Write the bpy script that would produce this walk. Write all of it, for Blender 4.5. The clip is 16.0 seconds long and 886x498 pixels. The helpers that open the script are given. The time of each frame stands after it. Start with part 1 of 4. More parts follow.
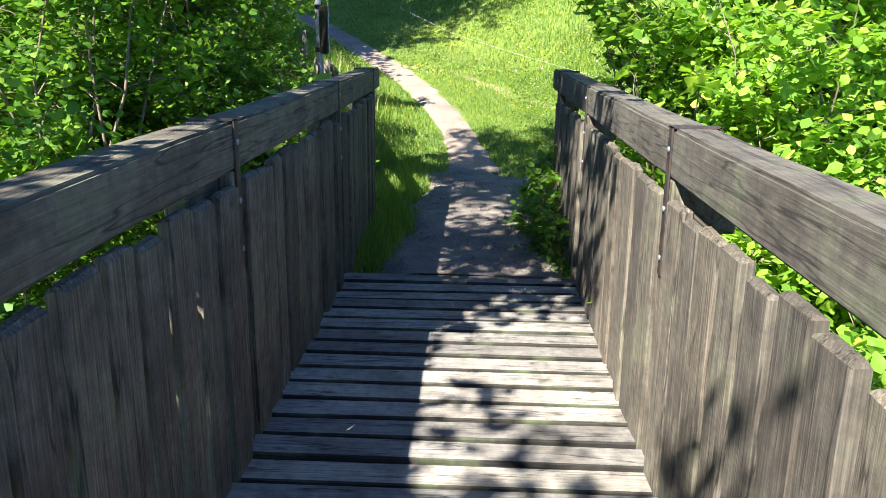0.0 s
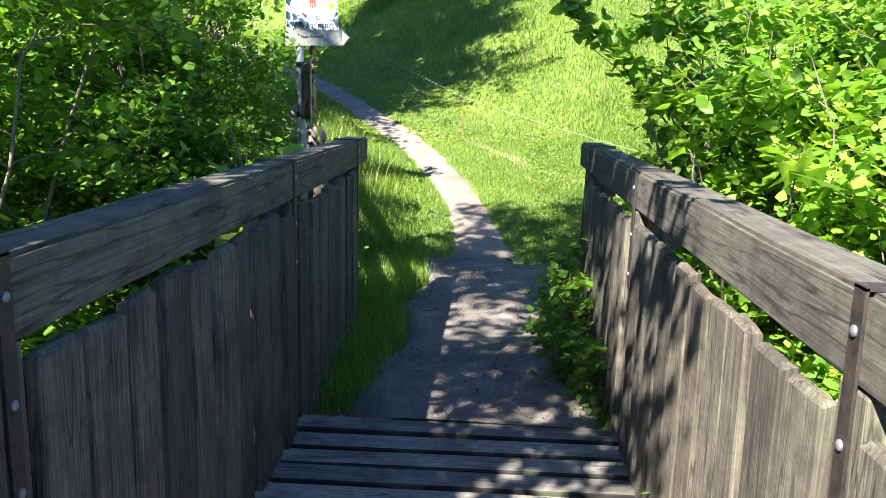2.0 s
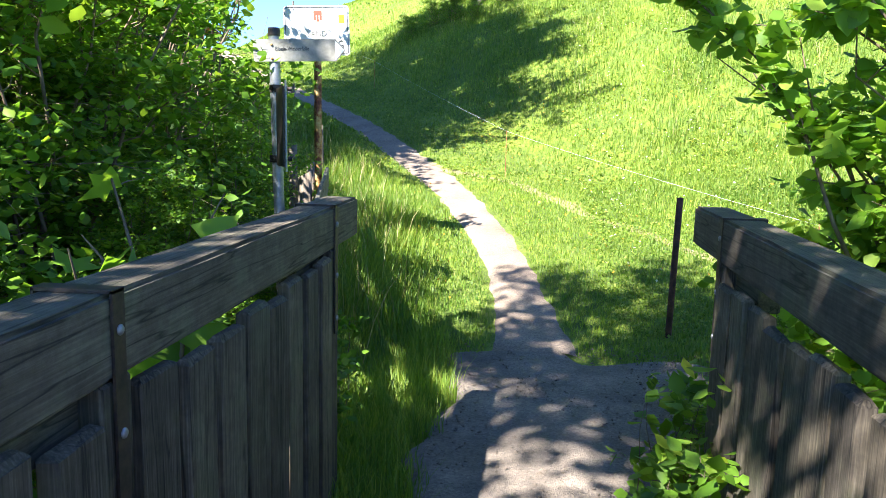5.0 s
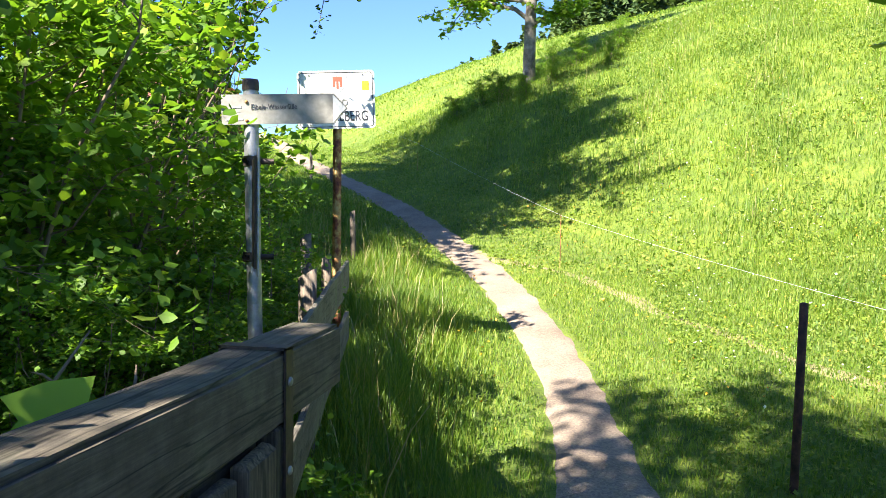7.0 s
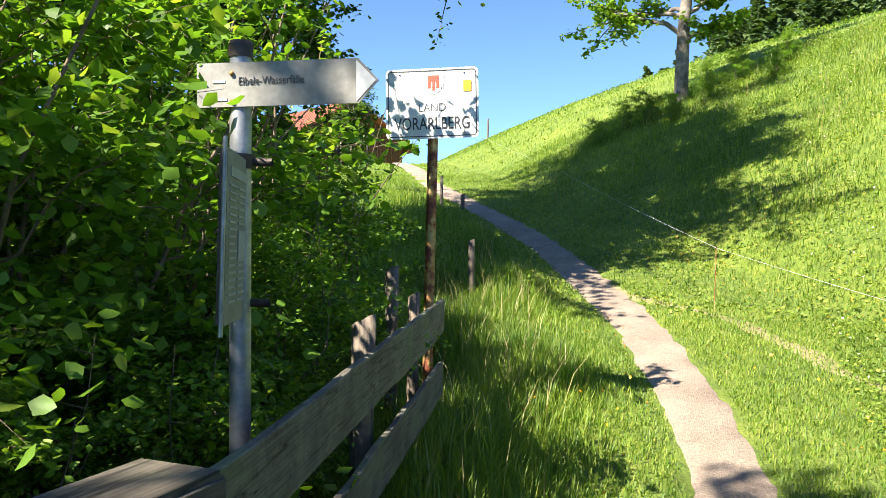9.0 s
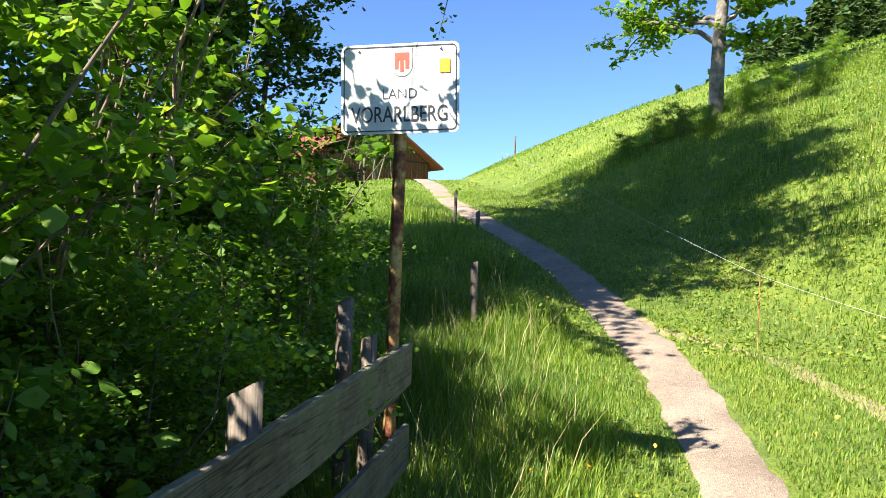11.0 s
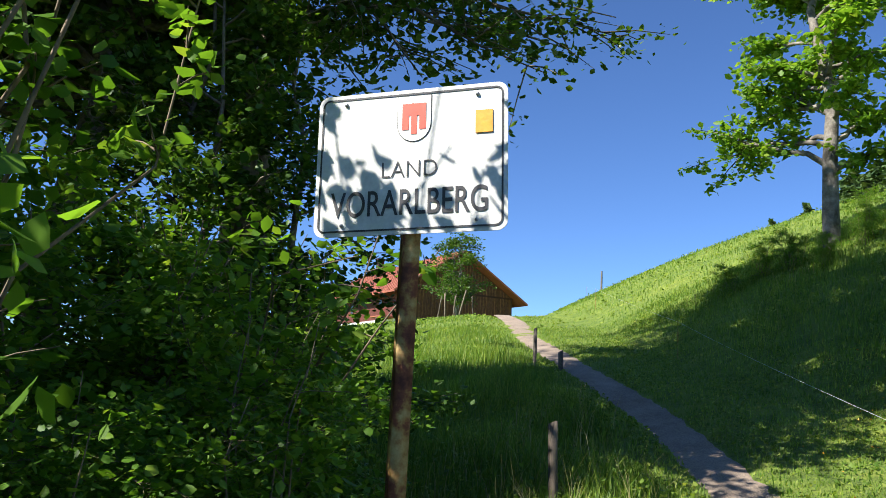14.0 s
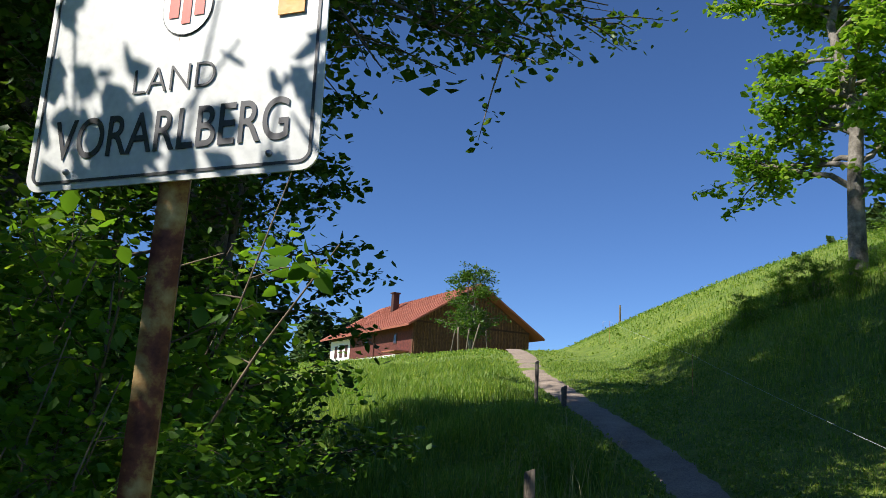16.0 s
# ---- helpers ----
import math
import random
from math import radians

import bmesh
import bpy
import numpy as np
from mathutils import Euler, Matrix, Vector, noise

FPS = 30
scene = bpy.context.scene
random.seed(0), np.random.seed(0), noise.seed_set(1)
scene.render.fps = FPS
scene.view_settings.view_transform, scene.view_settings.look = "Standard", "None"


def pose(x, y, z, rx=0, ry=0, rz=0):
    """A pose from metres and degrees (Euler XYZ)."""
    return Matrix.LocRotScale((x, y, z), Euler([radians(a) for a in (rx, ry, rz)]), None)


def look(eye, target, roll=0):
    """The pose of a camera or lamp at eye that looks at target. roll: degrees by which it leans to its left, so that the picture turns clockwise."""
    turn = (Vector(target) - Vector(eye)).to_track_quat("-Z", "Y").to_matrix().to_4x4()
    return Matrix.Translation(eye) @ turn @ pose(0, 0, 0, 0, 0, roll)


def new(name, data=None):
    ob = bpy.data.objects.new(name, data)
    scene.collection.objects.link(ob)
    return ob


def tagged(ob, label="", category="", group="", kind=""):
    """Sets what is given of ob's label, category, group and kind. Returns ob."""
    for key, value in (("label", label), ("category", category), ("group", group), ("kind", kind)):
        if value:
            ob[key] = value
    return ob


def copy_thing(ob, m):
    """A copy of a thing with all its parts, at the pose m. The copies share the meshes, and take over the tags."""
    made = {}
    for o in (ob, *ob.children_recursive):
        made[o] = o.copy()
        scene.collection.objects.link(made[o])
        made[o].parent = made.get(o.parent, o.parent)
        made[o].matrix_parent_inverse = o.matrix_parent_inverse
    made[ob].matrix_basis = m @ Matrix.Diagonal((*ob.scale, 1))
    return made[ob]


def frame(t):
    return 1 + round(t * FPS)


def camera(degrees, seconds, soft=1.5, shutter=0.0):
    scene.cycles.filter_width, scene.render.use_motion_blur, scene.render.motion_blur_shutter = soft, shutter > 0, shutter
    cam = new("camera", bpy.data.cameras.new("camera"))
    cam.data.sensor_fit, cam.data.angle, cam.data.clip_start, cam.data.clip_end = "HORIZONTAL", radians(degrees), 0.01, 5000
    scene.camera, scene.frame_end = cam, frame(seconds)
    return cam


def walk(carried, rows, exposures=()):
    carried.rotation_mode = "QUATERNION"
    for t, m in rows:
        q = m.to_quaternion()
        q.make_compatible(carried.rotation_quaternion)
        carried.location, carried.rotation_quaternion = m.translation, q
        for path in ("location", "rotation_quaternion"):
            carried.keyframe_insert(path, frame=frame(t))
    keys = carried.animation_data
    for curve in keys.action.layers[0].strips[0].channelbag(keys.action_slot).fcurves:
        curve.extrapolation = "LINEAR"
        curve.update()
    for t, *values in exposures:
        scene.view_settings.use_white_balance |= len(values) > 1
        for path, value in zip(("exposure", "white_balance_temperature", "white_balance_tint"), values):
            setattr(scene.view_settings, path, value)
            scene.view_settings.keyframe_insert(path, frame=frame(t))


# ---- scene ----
cam = camera(58.0, 16.0, 0.85)
PATH = [
    (0, (0.055, -0.45, 1.498), (-0.019, 1.478, 0.971), 0.7),
    (0.5, (0.095, -0.106, 1.502), (0.036, 1.837, 1.032), 1.2),
    (1, (0.081, 0.203, 1.493), (0.049, 2.157, 1.067), 1.2),
    (1.5, (0.048, 0.513, 1.502), (0.005, 2.476, 1.121), 1.2),
    (2, (0.09, 0.903, 1.493), (-0.022, 2.863, 1.114), 1.4),
    (2.5, (-0.008, 1.184, 1.505), (-0.08, 3.142, 1.108), 1.7),
    (3, (-0.013, 1.509, 1.48), (-0.1, 3.471, 1.105), 1.1),
    (3.5, (-0.026, 1.82, 1.515), (-0.114, 3.785, 1.153), 1.6),
    (4, (-0.061, 2.223, 1.5), (-0.098, 4.184, 1.11), 1.3),
    (4.2, (-0.052, 2.337, 1.503), (-0.099, 4.298, 1.114), 0.8),
    (4.5, (-0.037, 2.585, 1.513), (-0.13, 4.545, 1.128), 1.5),
    (5, (0.006, 2.92, 1.516), (-0.213, 4.885, 1.211), 1.3),
    (7.3, (-0.126, 4.44, 1.516), (-0.509, 6.4, 1.426), 0.8),
    (8, (-0.146, 4.85, 1.498), (-0.673, 6.778, 1.428), 0.8),
    (10.3, (-0.141, 6.228, 1.524), (-0.929, 8.066, 1.521), 2.3),
    (10.5, (-0.161, 6.335, 1.517), (-0.941, 8.177, 1.508), 2.4),
    (11, (-0.28, 6.636, 1.547), (-1.048, 8.482, 1.558), 2.3),
    (11.5, (-0.333, 6.917, 1.556), (-1.209, 8.713, 1.635), 2.7),
    (12, (-0.433, 7.198, 1.553), (-1.318, 8.989, 1.64), 2.6),
    (12.5, (-0.534, 7.48, 1.565), (-1.418, 9.271, 1.655), 2.4),
    (13, (-0.593, 7.767, 1.603), (-1.577, 9.501, 1.77), 2.8),
    (13.5, (-0.699, 7.975, 1.641), (-1.66, 9.711, 1.89), 2.7),
    (14, (-0.783, 8.173, 1.69), (-1.743, 9.894, 2.029), 3.1),
    (14.5, (-0.784, 8.417, 1.714), (-1.844, 10.057, 2.149), 4.1),
    (15, (-0.82, 8.637, 1.715), (-1.88, 10.259, 2.212), 3.7),
    (15.5, (-0.901, 8.888, 1.746), (-1.904, 10.543, 2.253), 3.5),
    (16, (-0.87, 9.181, 1.739), (-1.87, 10.861, 2.161), 3.4),
]
EXPOSURES = [(0, 2.13, 6350, 10), (3, 2.33, 6300, 11), (5, 2.42, 6450, 12), (8, 2.02, 7050, 12), (10.5, 1.85, 6950, 11), (13, 1.48, 6650, 10), (14.5, 1.17, 6500, 10), (15.5, 1.15, 6500, 10), (16, 0.75, 6500, 10)]
walk(cam, [(t, look(eye, target, roll)) for t, eye, target, roll in PATH], EXPOSURES)

# ---- world and sun ----
SUN = Vector((-0.50, -0.87, 1.0)).normalized()
world = bpy.data.worlds.new("world")
scene.world = world
world.use_nodes = True
wn = world.node_tree.nodes
sky = wn.new("ShaderNodeTexSky")
sky.sky_type = "NISHITA"
sky.sun_disc = False
sky.sun_elevation = math.asin(SUN.z)
sky.sun_rotation = math.atan2(SUN.x, SUN.y)
sky.altitude, sky.air_density, sky.dust_density, sky.ozone_density = 1800, 0.9, 0.0, 6.0
wn["Background"].inputs["Strength"].default_value = 0.070
tint = wn.new("ShaderNodeMix")
tint.data_type, tint.blend_type = "RGBA", "MULTIPLY"
tint.inputs[0].default_value, tint.inputs[7].default_value = 1.0, (0.80, 0.95, 1.15, 1)
world.node_tree.links.new(sky.outputs["Color"], tint.inputs[6])
world.node_tree.links.new(tint.outputs[2], wn["Background"].inputs["Color"])
sun_data = bpy.data.lights.new("sun", "SUN")
sun_data.energy, sun_data.angle, sun_data.color = 5.0, radians(0.53), (1.0, 0.96, 0.90)
sun = new("sun", sun_data)
sun.matrix_world = look(SUN * 60, (0, 0, 0))


# ---- materials ----
def material(name, rough=0.7, metal=0.0):
    m = bpy.data.materials.new(name)
    m.use_nodes = True
    b = m.node_tree.nodes["Principled BSDF"]
    b.inputs["Roughness"].default_value, b.inputs["Metallic"].default_value = rough, metal
    return m, m.node_tree.nodes, m.node_tree.links, b


def node(nodes, kind, **values):
    n = nodes.new("ShaderNode" + kind)
    for key, value in values.items():
        n.inputs[key].default_value = value
    return n


def ramp(nodes, links, fac, stops):
    r = nodes.new("ShaderNodeValToRGB")
    e = r.color_ramp.elements
    while len(e) < len(stops):
        e.new(0.5)
    for k, (p, c) in enumerate(stops):
        e[k].position, e[k].color = p, (*c, 1)
    links.new(fac, r.inputs["Fac"])
    return r.outputs["Color"]


def mixed(nodes, links, fac, a, b, blend="MIX"):
    n = nodes.new("ShaderNodeMix")
    n.data_type, n.blend_type = "RGBA", blend
    for sock, v in ((n.inputs[0], fac), (n.inputs[6], a), (n.inputs[7], b)):
        if isinstance(v, (float, int)):
            sock.default_value = v
        elif isinstance(v, tuple):
            sock.default_value = (*v, 1)
        else:
            links.new(v, sock)
    return n.outputs[2]


def bumped(nodes, links, bsdf, height, strength, distance):
    n = node(nodes, "Bump", Strength=strength, Distance=distance)
    links.new(height, n.inputs["Height"])
    links.new(n.outputs["Normal"], bsdf.inputs["Normal"])


def wood(name, axis, dark, mid, light, grain=150.0, rough=0.85, moss=0.0, split_wide=0.016):
    """Weathered timber with grain along one axis of the piece."""
    m, n, l, b = material(name, rough)
    tc, info = n.new("ShaderNodeTexCoord"), n.new("ShaderNodeObjectInfo")
    shift = n.new("ShaderNodeVectorMath")
    shift.operation = "MULTIPLY_ADD"
    shift.inputs[1].default_value = (37.0, 23.0, 51.0)
    l.new(info.outputs["Random"], shift.inputs[0])
    l.new(tc.outputs["Object"], shift.inputs[2])
    mp = n.new("ShaderNodeMapping")
    mp.inputs["Scale"].default_value = [3.5 if k == axis else grain for k in range(3)]
    l.new(shift.outputs[0], mp.inputs["Vector"])
    fine = node(n, "TexNoise", Scale=1.0, Detail=7.0, Roughness=0.65, Distortion=0.4)
    l.new(mp.outputs[0], fine.inputs["Vector"])
    big = node(n, "TexNoise", Scale=4.0, Detail=4.0, Roughness=0.6)
    l.new(shift.outputs[0], big.inputs["Vector"])
    col = ramp(n, l, fine.outputs["Fac"], [(0.25, dark), (0.5, mid), (0.82, light)])
    spot = node(n, "TexNoise", Scale=22.0, Detail=6.0, Roughness=0.7)
    l.new(shift.outputs[0], spot.inputs["Vector"])
    col = mixed(n, l, 0.85, col, ramp(n, l, spot.outputs["Fac"], [(0.32, (0.62, 0.62, 0.62)), (0.5, (1.0, 1.0, 1.0)), (0.7, (1.35, 1.33, 1.28))]), "MULTIPLY")
    tone = ramp(n, l, info.outputs["Random"], [(0.0, (0.62, 0.60, 0.58)), (0.5, (0.95, 0.93, 0.90)), (1.0, (1.18, 1.12, 1.02))])
    col = mixed(n, l, 1.0, col, tone, "MULTIPLY")
    stain = ramp(n, l, big.outputs["Fac"], [(0.35, (0.55, 0.52, 0.5)), (0.6, (1.05, 1.05, 1.05))])
    col = mixed(n, l, 0.8, col, stain, "MULTIPLY")
    long = n.new("ShaderNodeMapping")
    long.inputs["Scale"].default_value = [0.9 if k == axis else 16.0 for k in range(3)]
    l.new(shift.outputs[0], long.inputs["Vector"])
    split = node(n, "TexNoise", Scale=1.0, Detail=3.0, Roughness=0.5)
    l.new(long.outputs[0], split.inputs["Vector"])
    crack = ramp(n, l, split.outputs["Fac"], [(0.5 - split_wide, (1, 1, 1)), (0.5, (0.12, 0.11, 0.10)), (0.5 + split_wide, (1, 1, 1))])
    col = mixed(n, l, 0.9, col, crack, "MULTIPLY")
    if moss:
        spots = ramp(n, l, big.outputs["Fac"], [(0.52, (0, 0, 0)), (0.68, (moss, moss, moss))])
        col = mixed(n, l, spots, col, (0.10, 0.13, 0.05))
    l.new(col, b.inputs["Base Color"])
    bumped(n, l, b, fine.outputs["Fac"], 0.45, 0.004)
    return m


def leafy(name, deep, light, warm, shine=0.45, glow=0.5):
    """Leaves or blades that let light through."""
    m, n, l, b = material(name, shine)
    geo = n.new("ShaderNodeNewGeometry")
    tc = n.new("ShaderNodeTexCoord")
    big = node(n, "TexNoise", Scale=0.9, Detail=2.0)
    l.new(geo.outputs["Position"], big.inputs["Vector"])
    col = ramp(n, l, geo.outputs["Random Per Island"], [(0.0, deep), (0.75, light), (1.0, warm)])
    tone = ramp(n, l, big.outputs["Fac"], [(0.3, (0.7, 0.78, 0.7)), (0.7, (1.15, 1.1, 1.0))])
    col = mixed(n, l, 1.0, col, tone, "MULTIPLY")
    l.new(col, b.inputs["Base Color"])
    b.inputs["Specular IOR Level"].default_value = 0.35
    tr = n.new("ShaderNodeBsdfTranslucent")
    bright = mixed(n, l, 1.0, col, (1.5, 1.45, 0.7), "MULTIPLY")
    l.new(bright, tr.inputs["Color"])
    mx = n.new("ShaderNodeMixShader")
    mx.inputs[0].default_value = glow
    l.new(b.outputs[0], mx.inputs[1])
    l.new(tr.outputs[0], mx.inputs[2])
    l.new(mx.outputs[0], n["Material Output"].inputs["Surface"])
    return m


def speckled(name, stops, scale=8.0, rough=0.8, metal=0.0, bump=0.2, depth=0.004, fine=60.0):
    """A plain surface with two scales of variation."""
    m, n, l, b = material(name, rough, metal)
    geo = n.new("ShaderNodeNewGeometry")
    a = node(n, "TexNoise", Scale=scale, Detail=6.0, Roughness=0.65)
    c = node(n, "TexNoise", Scale=fine, Detail=3.0)
    l.new(geo.outputs["Position"], a.inputs["Vector"])
    l.new(geo.outputs["Position"], c.inputs["Vector"])
    col = ramp(n, l, a.outputs["Fac"], stops)
    grain = ramp(n, l, c.outputs["Fac"], [(0.3, (0.8, 0.8, 0.8)), (0.7, (1.1, 1.1, 1.1))])
    l.new(mixed(n, l, 0.7, col, grain, "MULTIPLY"), b.inputs["Base Color"])
    bumped(n, l, b, c.outputs["Fac"], bump, depth)
    return m


def gravelly(name, base, pale, dust):
    m, n, l, b = material(name, 0.95)
    geo = n.new("ShaderNodeNewGeometry")
    stones = node(n, "TexVoronoi", Scale=75.0)
    small = node(n, "TexVoronoi", Scale=190.0)
    patch = node(n, "TexNoise", Scale=2.2, Detail=6.0, Roughness=0.65)
    for t in (stones, small, patch):
        l.new(geo.outputs["Position"], t.inputs["Vector"])
    col = ramp(n, l, patch.outputs["Fac"], [(0.32, base), (0.5, dust), (0.7, pale)])
    bits = ramp(n, l, stones.outputs["Color"], [(0.1, (0.6, 0.6, 0.62)), (0.9, (1.25, 1.2, 1.12))])
    col = mixed(n, l, 0.7, col, bits, "MULTIPLY")
    l.new(col, b.inputs["Base Color"])
    add = n.new("ShaderNodeMath")
    l.new(stones.outputs["Distance"], add.inputs[0])
    l.new(small.outputs["Distance"], add.inputs[1])
    bumped(n, l, b, add.outputs[0], 0.6, 0.012)
    return m


GREY = ((0.042, 0.035, 0.025), (0.106, 0.091, 0.068), (0.28, 0.25, 0.205))
WOOD_Y = wood("weathered_beam", 1, (0.052, 0.045, 0.034), (0.10, 0.088, 0.068), (0.19, 0.17, 0.138), grain=120.0, moss=0.3, split_wide=0.022)
WOOD_Z = wood("weathered_board", 2, *GREY, moss=0.2)
WOOD_X = wood("weathered_plank", 0, (0.13, 0.122, 0.107), (0.25, 0.235, 0.207), (0.38, 0.36, 0.32))
# shade of the deck gaps painted as a near-black, mossy edge colour
GAP_SHADE = wood("plank_gap_shade", 0, (0.012, 0.011, 0.008), (0.03, 0.027, 0.02), (0.06, 0.053, 0.04), moss=0.5)
WOOD_F = wood("fence_wood", 0, (0.06, 0.055, 0.045), (0.14, 0.13, 0.105), (0.24, 0.225, 0.19), moss=0.6)
POSTWOOD = wood("post_wood", 2, (0.07, 0.057, 0.043), (0.16, 0.13, 0.10), (0.27, 0.225, 0.175))
BARNWOOD = wood("barn_boards", 2, (0.05, 0.022, 0.012), (0.12, 0.052, 0.028), (0.20, 0.095, 0.05), grain=14.0)
BATTEN = wood("barn_battens", 2, (0.10, 0.045, 0.02), (0.20, 0.095, 0.045), (0.30, 0.16, 0.08), grain=14.0)
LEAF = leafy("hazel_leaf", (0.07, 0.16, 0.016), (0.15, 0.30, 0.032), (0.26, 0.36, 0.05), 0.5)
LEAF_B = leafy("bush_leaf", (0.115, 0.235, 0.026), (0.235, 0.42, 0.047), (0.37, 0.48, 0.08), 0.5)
LEAF_M = leafy("maple_leaf", (0.085, 0.185, 0.02), (0.185, 0.335, 0.038), (0.30, 0.40, 0.06), 0.5)
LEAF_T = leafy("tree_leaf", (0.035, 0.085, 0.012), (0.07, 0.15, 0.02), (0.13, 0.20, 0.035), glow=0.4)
GRASS = leafy("grass_blade", (0.09, 0.185, 0.027), (0.215, 0.32, 0.05), (0.34, 0.38, 0.09), 0.5, 0.5)
HERB = leafy("meadow_herbs", (0.095, 0.185, 0.026), (0.225, 0.315, 0.05), (0.34, 0.37, 0.085), 0.55, 0.45)
STRAW = leafy("dry_grass", (0.30, 0.25, 0.12), (0.42, 0.36, 0.18), (0.5, 0.45, 0.25), 0.6, 0.3)
CONIFER = leafy("conifer_needles", (0.03, 0.065, 0.022), (0.07, 0.125, 0.035), (0.11, 0.15, 0.045), 0.6, 0.2)
BARK = speckled("bark", [(0.3, (0.07, 0.055, 0.04)), (0.6, (0.17, 0.14, 0.11)), (0.8, (0.26, 0.23, 0.19))], 9.0, 0.9, bump=0.8, depth=0.02, fine=30.0)
BARK_P = speckled("pale_bark", [(0.35, (0.07, 0.06, 0.047)), (0.55, (0.20, 0.175, 0.145)), (0.75, (0.34, 0.31, 0.265))], 5.0, 0.9, bump=0.6, depth=0.02, fine=30.0)
TWIG = speckled("twig_bark", [(0.3, (0.10, 0.07, 0.045)), (0.7, (0.24, 0.18, 0.12))], 12.0, 0.85)
GRAVEL = gravelly("gravel", (0.135, 0.112, 0.09), (0.29, 0.245, 0.20), (0.20, 0.168, 0.137))
TRAIL = gravelly("trodden_path", (0.225, 0.172, 0.128), (0.36, 0.285, 0.215), (0.285, 0.225, 0.17))
WORN = gravelly("worn_turf", (0.17, 0.18, 0.06), (0.33, 0.27, 0.15), (0.25, 0.225, 0.10))
STEEL = speckled("galvanised_steel", [(0.3, (0.20, 0.21, 0.225)), (0.7, (0.37, 0.38, 0.40))], 14.0, 0.5, 0.7, 0.1, 0.001)
IRON = speckled("dark_strap_iron", [(0.35, (0.035, 0.03, 0.03)), (0.65, (0.09, 0.065, 0.05))], 25.0, 0.6, 0.5, 0.2, 0.002)
# rusty red; the two ochre stops put sun dapples into the colour
RUST_DAPPLED = speckled("dappled_rusty_paint", [(0.36, (0.10, 0.024, 0.015)), (0.46, (0.22, 0.065, 0.03)), (0.52, (0.38, 0.20, 0.06)), (0.64, (0.55, 0.40, 0.17))], 11.0, 0.75, 0.1, 0.3, 0.003)
RUST_D = speckled("dark_rust", [(0.36, (0.05, 0.022, 0.016)), (0.55, (0.11, 0.045, 0.028)), (0.75, (0.20, 0.09, 0.05))], 18.0, 0.85, 0.1, 0.4, 0.003)
WHITE = speckled("sign_white", [(0.3, (0.56, 0.56, 0.52)), (0.7, (0.66, 0.66, 0.62))], 9.0, 0.4, bump=0.02)
OLDWHITE = speckled("weathered_sign_white", [(0.3, (0.15, 0.148, 0.122)), (0.5, (0.235, 0.23, 0.20)), (0.75, (0.32, 0.315, 0.28))], 11.0, 0.6, bump=0.05)
# dirty notice panel, darkened further so its colour holds the leaf shade
NOTICE_SHADED = speckled("shaded_notice", [(0.3, (0.15, 0.16, 0.13)), (0.7, (0.25, 0.26, 0.22))], 11.0, 0.6, bump=0.05)
BLACK = speckled("sign_black", [(0.3, (0.02, 0.02, 0.022)), (0.7, (0.035, 0.035, 0.04))], 20.0, 0.45, bump=0.02)
GREYPAINT = speckled("print_grey", [(0.3, (0.28, 0.29, 0.29)), (0.7, (0.36, 0.37, 0.36))], 20.0, 0.6)
RED = speckled("sign_red", [(0.3, (0.50, 0.06, 0.03)), (0.7, (0.62, 0.09, 0.05))], 20.0, 0.5, bump=0.02)
YELLOW = speckled("sticker_yellow", [(0.3, (0.66, 0.25, 0.010)), (0.7, (0.74, 0.31, 0.013))], 20.0, 0.5)
ROOF = speckled("roof_tiles", [(0.3, (0.21, 0.066, 0.040)), (0.6, (0.31, 0.098, 0.056)), (0.8, (0.38, 0.15, 0.085))], 0.9, 0.85, bump=0.3, depth=0.03, fine=6.0)
PLASTER = speckled("white_plaster", [(0.3, (0.72, 0.71, 0.67)), (0.7, (0.84, 0.83, 0.80))], 1.5, 0.9)
BARNDARK = speckled("barn_dark", [(0.3, (0.035, 0.014, 0.010)), (0.7, (0.08, 0.03, 0.022))], 0.8, 0.85, fine=9.0)
BARNRED = wood("barn_red_boards", 2, (0.06, 0.014, 0.010), (0.13, 0.030, 0.020), (0.20, 0.05, 0.032), grain=12.0)
GLASS = speckled("dark_window", [(0.3, (0.02, 0.025, 0.03)), (0.7, (0.04, 0.045, 0.05))], 2.0, 0.15)
WIRE = speckled("white_wire", [(0.3, (0.42, 0.42, 0.40)), (0.7, (0.55, 0.55, 0.52))], 9.0, 0.5)


def ground_material():
    m, n, l, b = material("meadow_ground", 0.95)
    geo = n.new("ShaderNodeNewGeometry")
    big = node(n, "TexNoise", Scale=0.35, Detail=5.0, Roughness=0.6)
    mid = node(n, "TexNoise", Scale=3.5, Detail=6.0, Roughness=0.7)
    fine = node(n, "TexNoise", Scale=38.0, Detail=4.0, Roughness=0.7)
    for t in (big, mid, fine):
        l.new(geo.outputs["Position"], t.inputs["Vector"])
    col = ramp(n, l, mid.outputs["Fac"], [(0.3, (0.085, 0.145, 0.017)), (0.5, (0.18, 0.26, 0.03)), (0.72, (0.28, 0.33, 0.05))])
    tone = ramp(n, l, big.outputs["Fac"], [(0.35, (0.82, 0.88, 0.8)), (0.7, (1.2, 1.1, 1.0))])
    col = mixed(n, l, 1.0, col, tone, "MULTIPLY")
    tuft = ramp(n, l, fine.outputs["Fac"], [(0.3, (0.55, 0.6, 0.55)), (0.7, (1.2, 1.2, 1.1))])
    col = mixed(n, l, 0.8, col, tuft, "MULTIPLY")
    l.new(col, b.inputs["Base Color"])
    bumped(n, l, b, fine.outputs["Fac"], 0.9, 0.08)
    return m


MEADOW = ground_material()


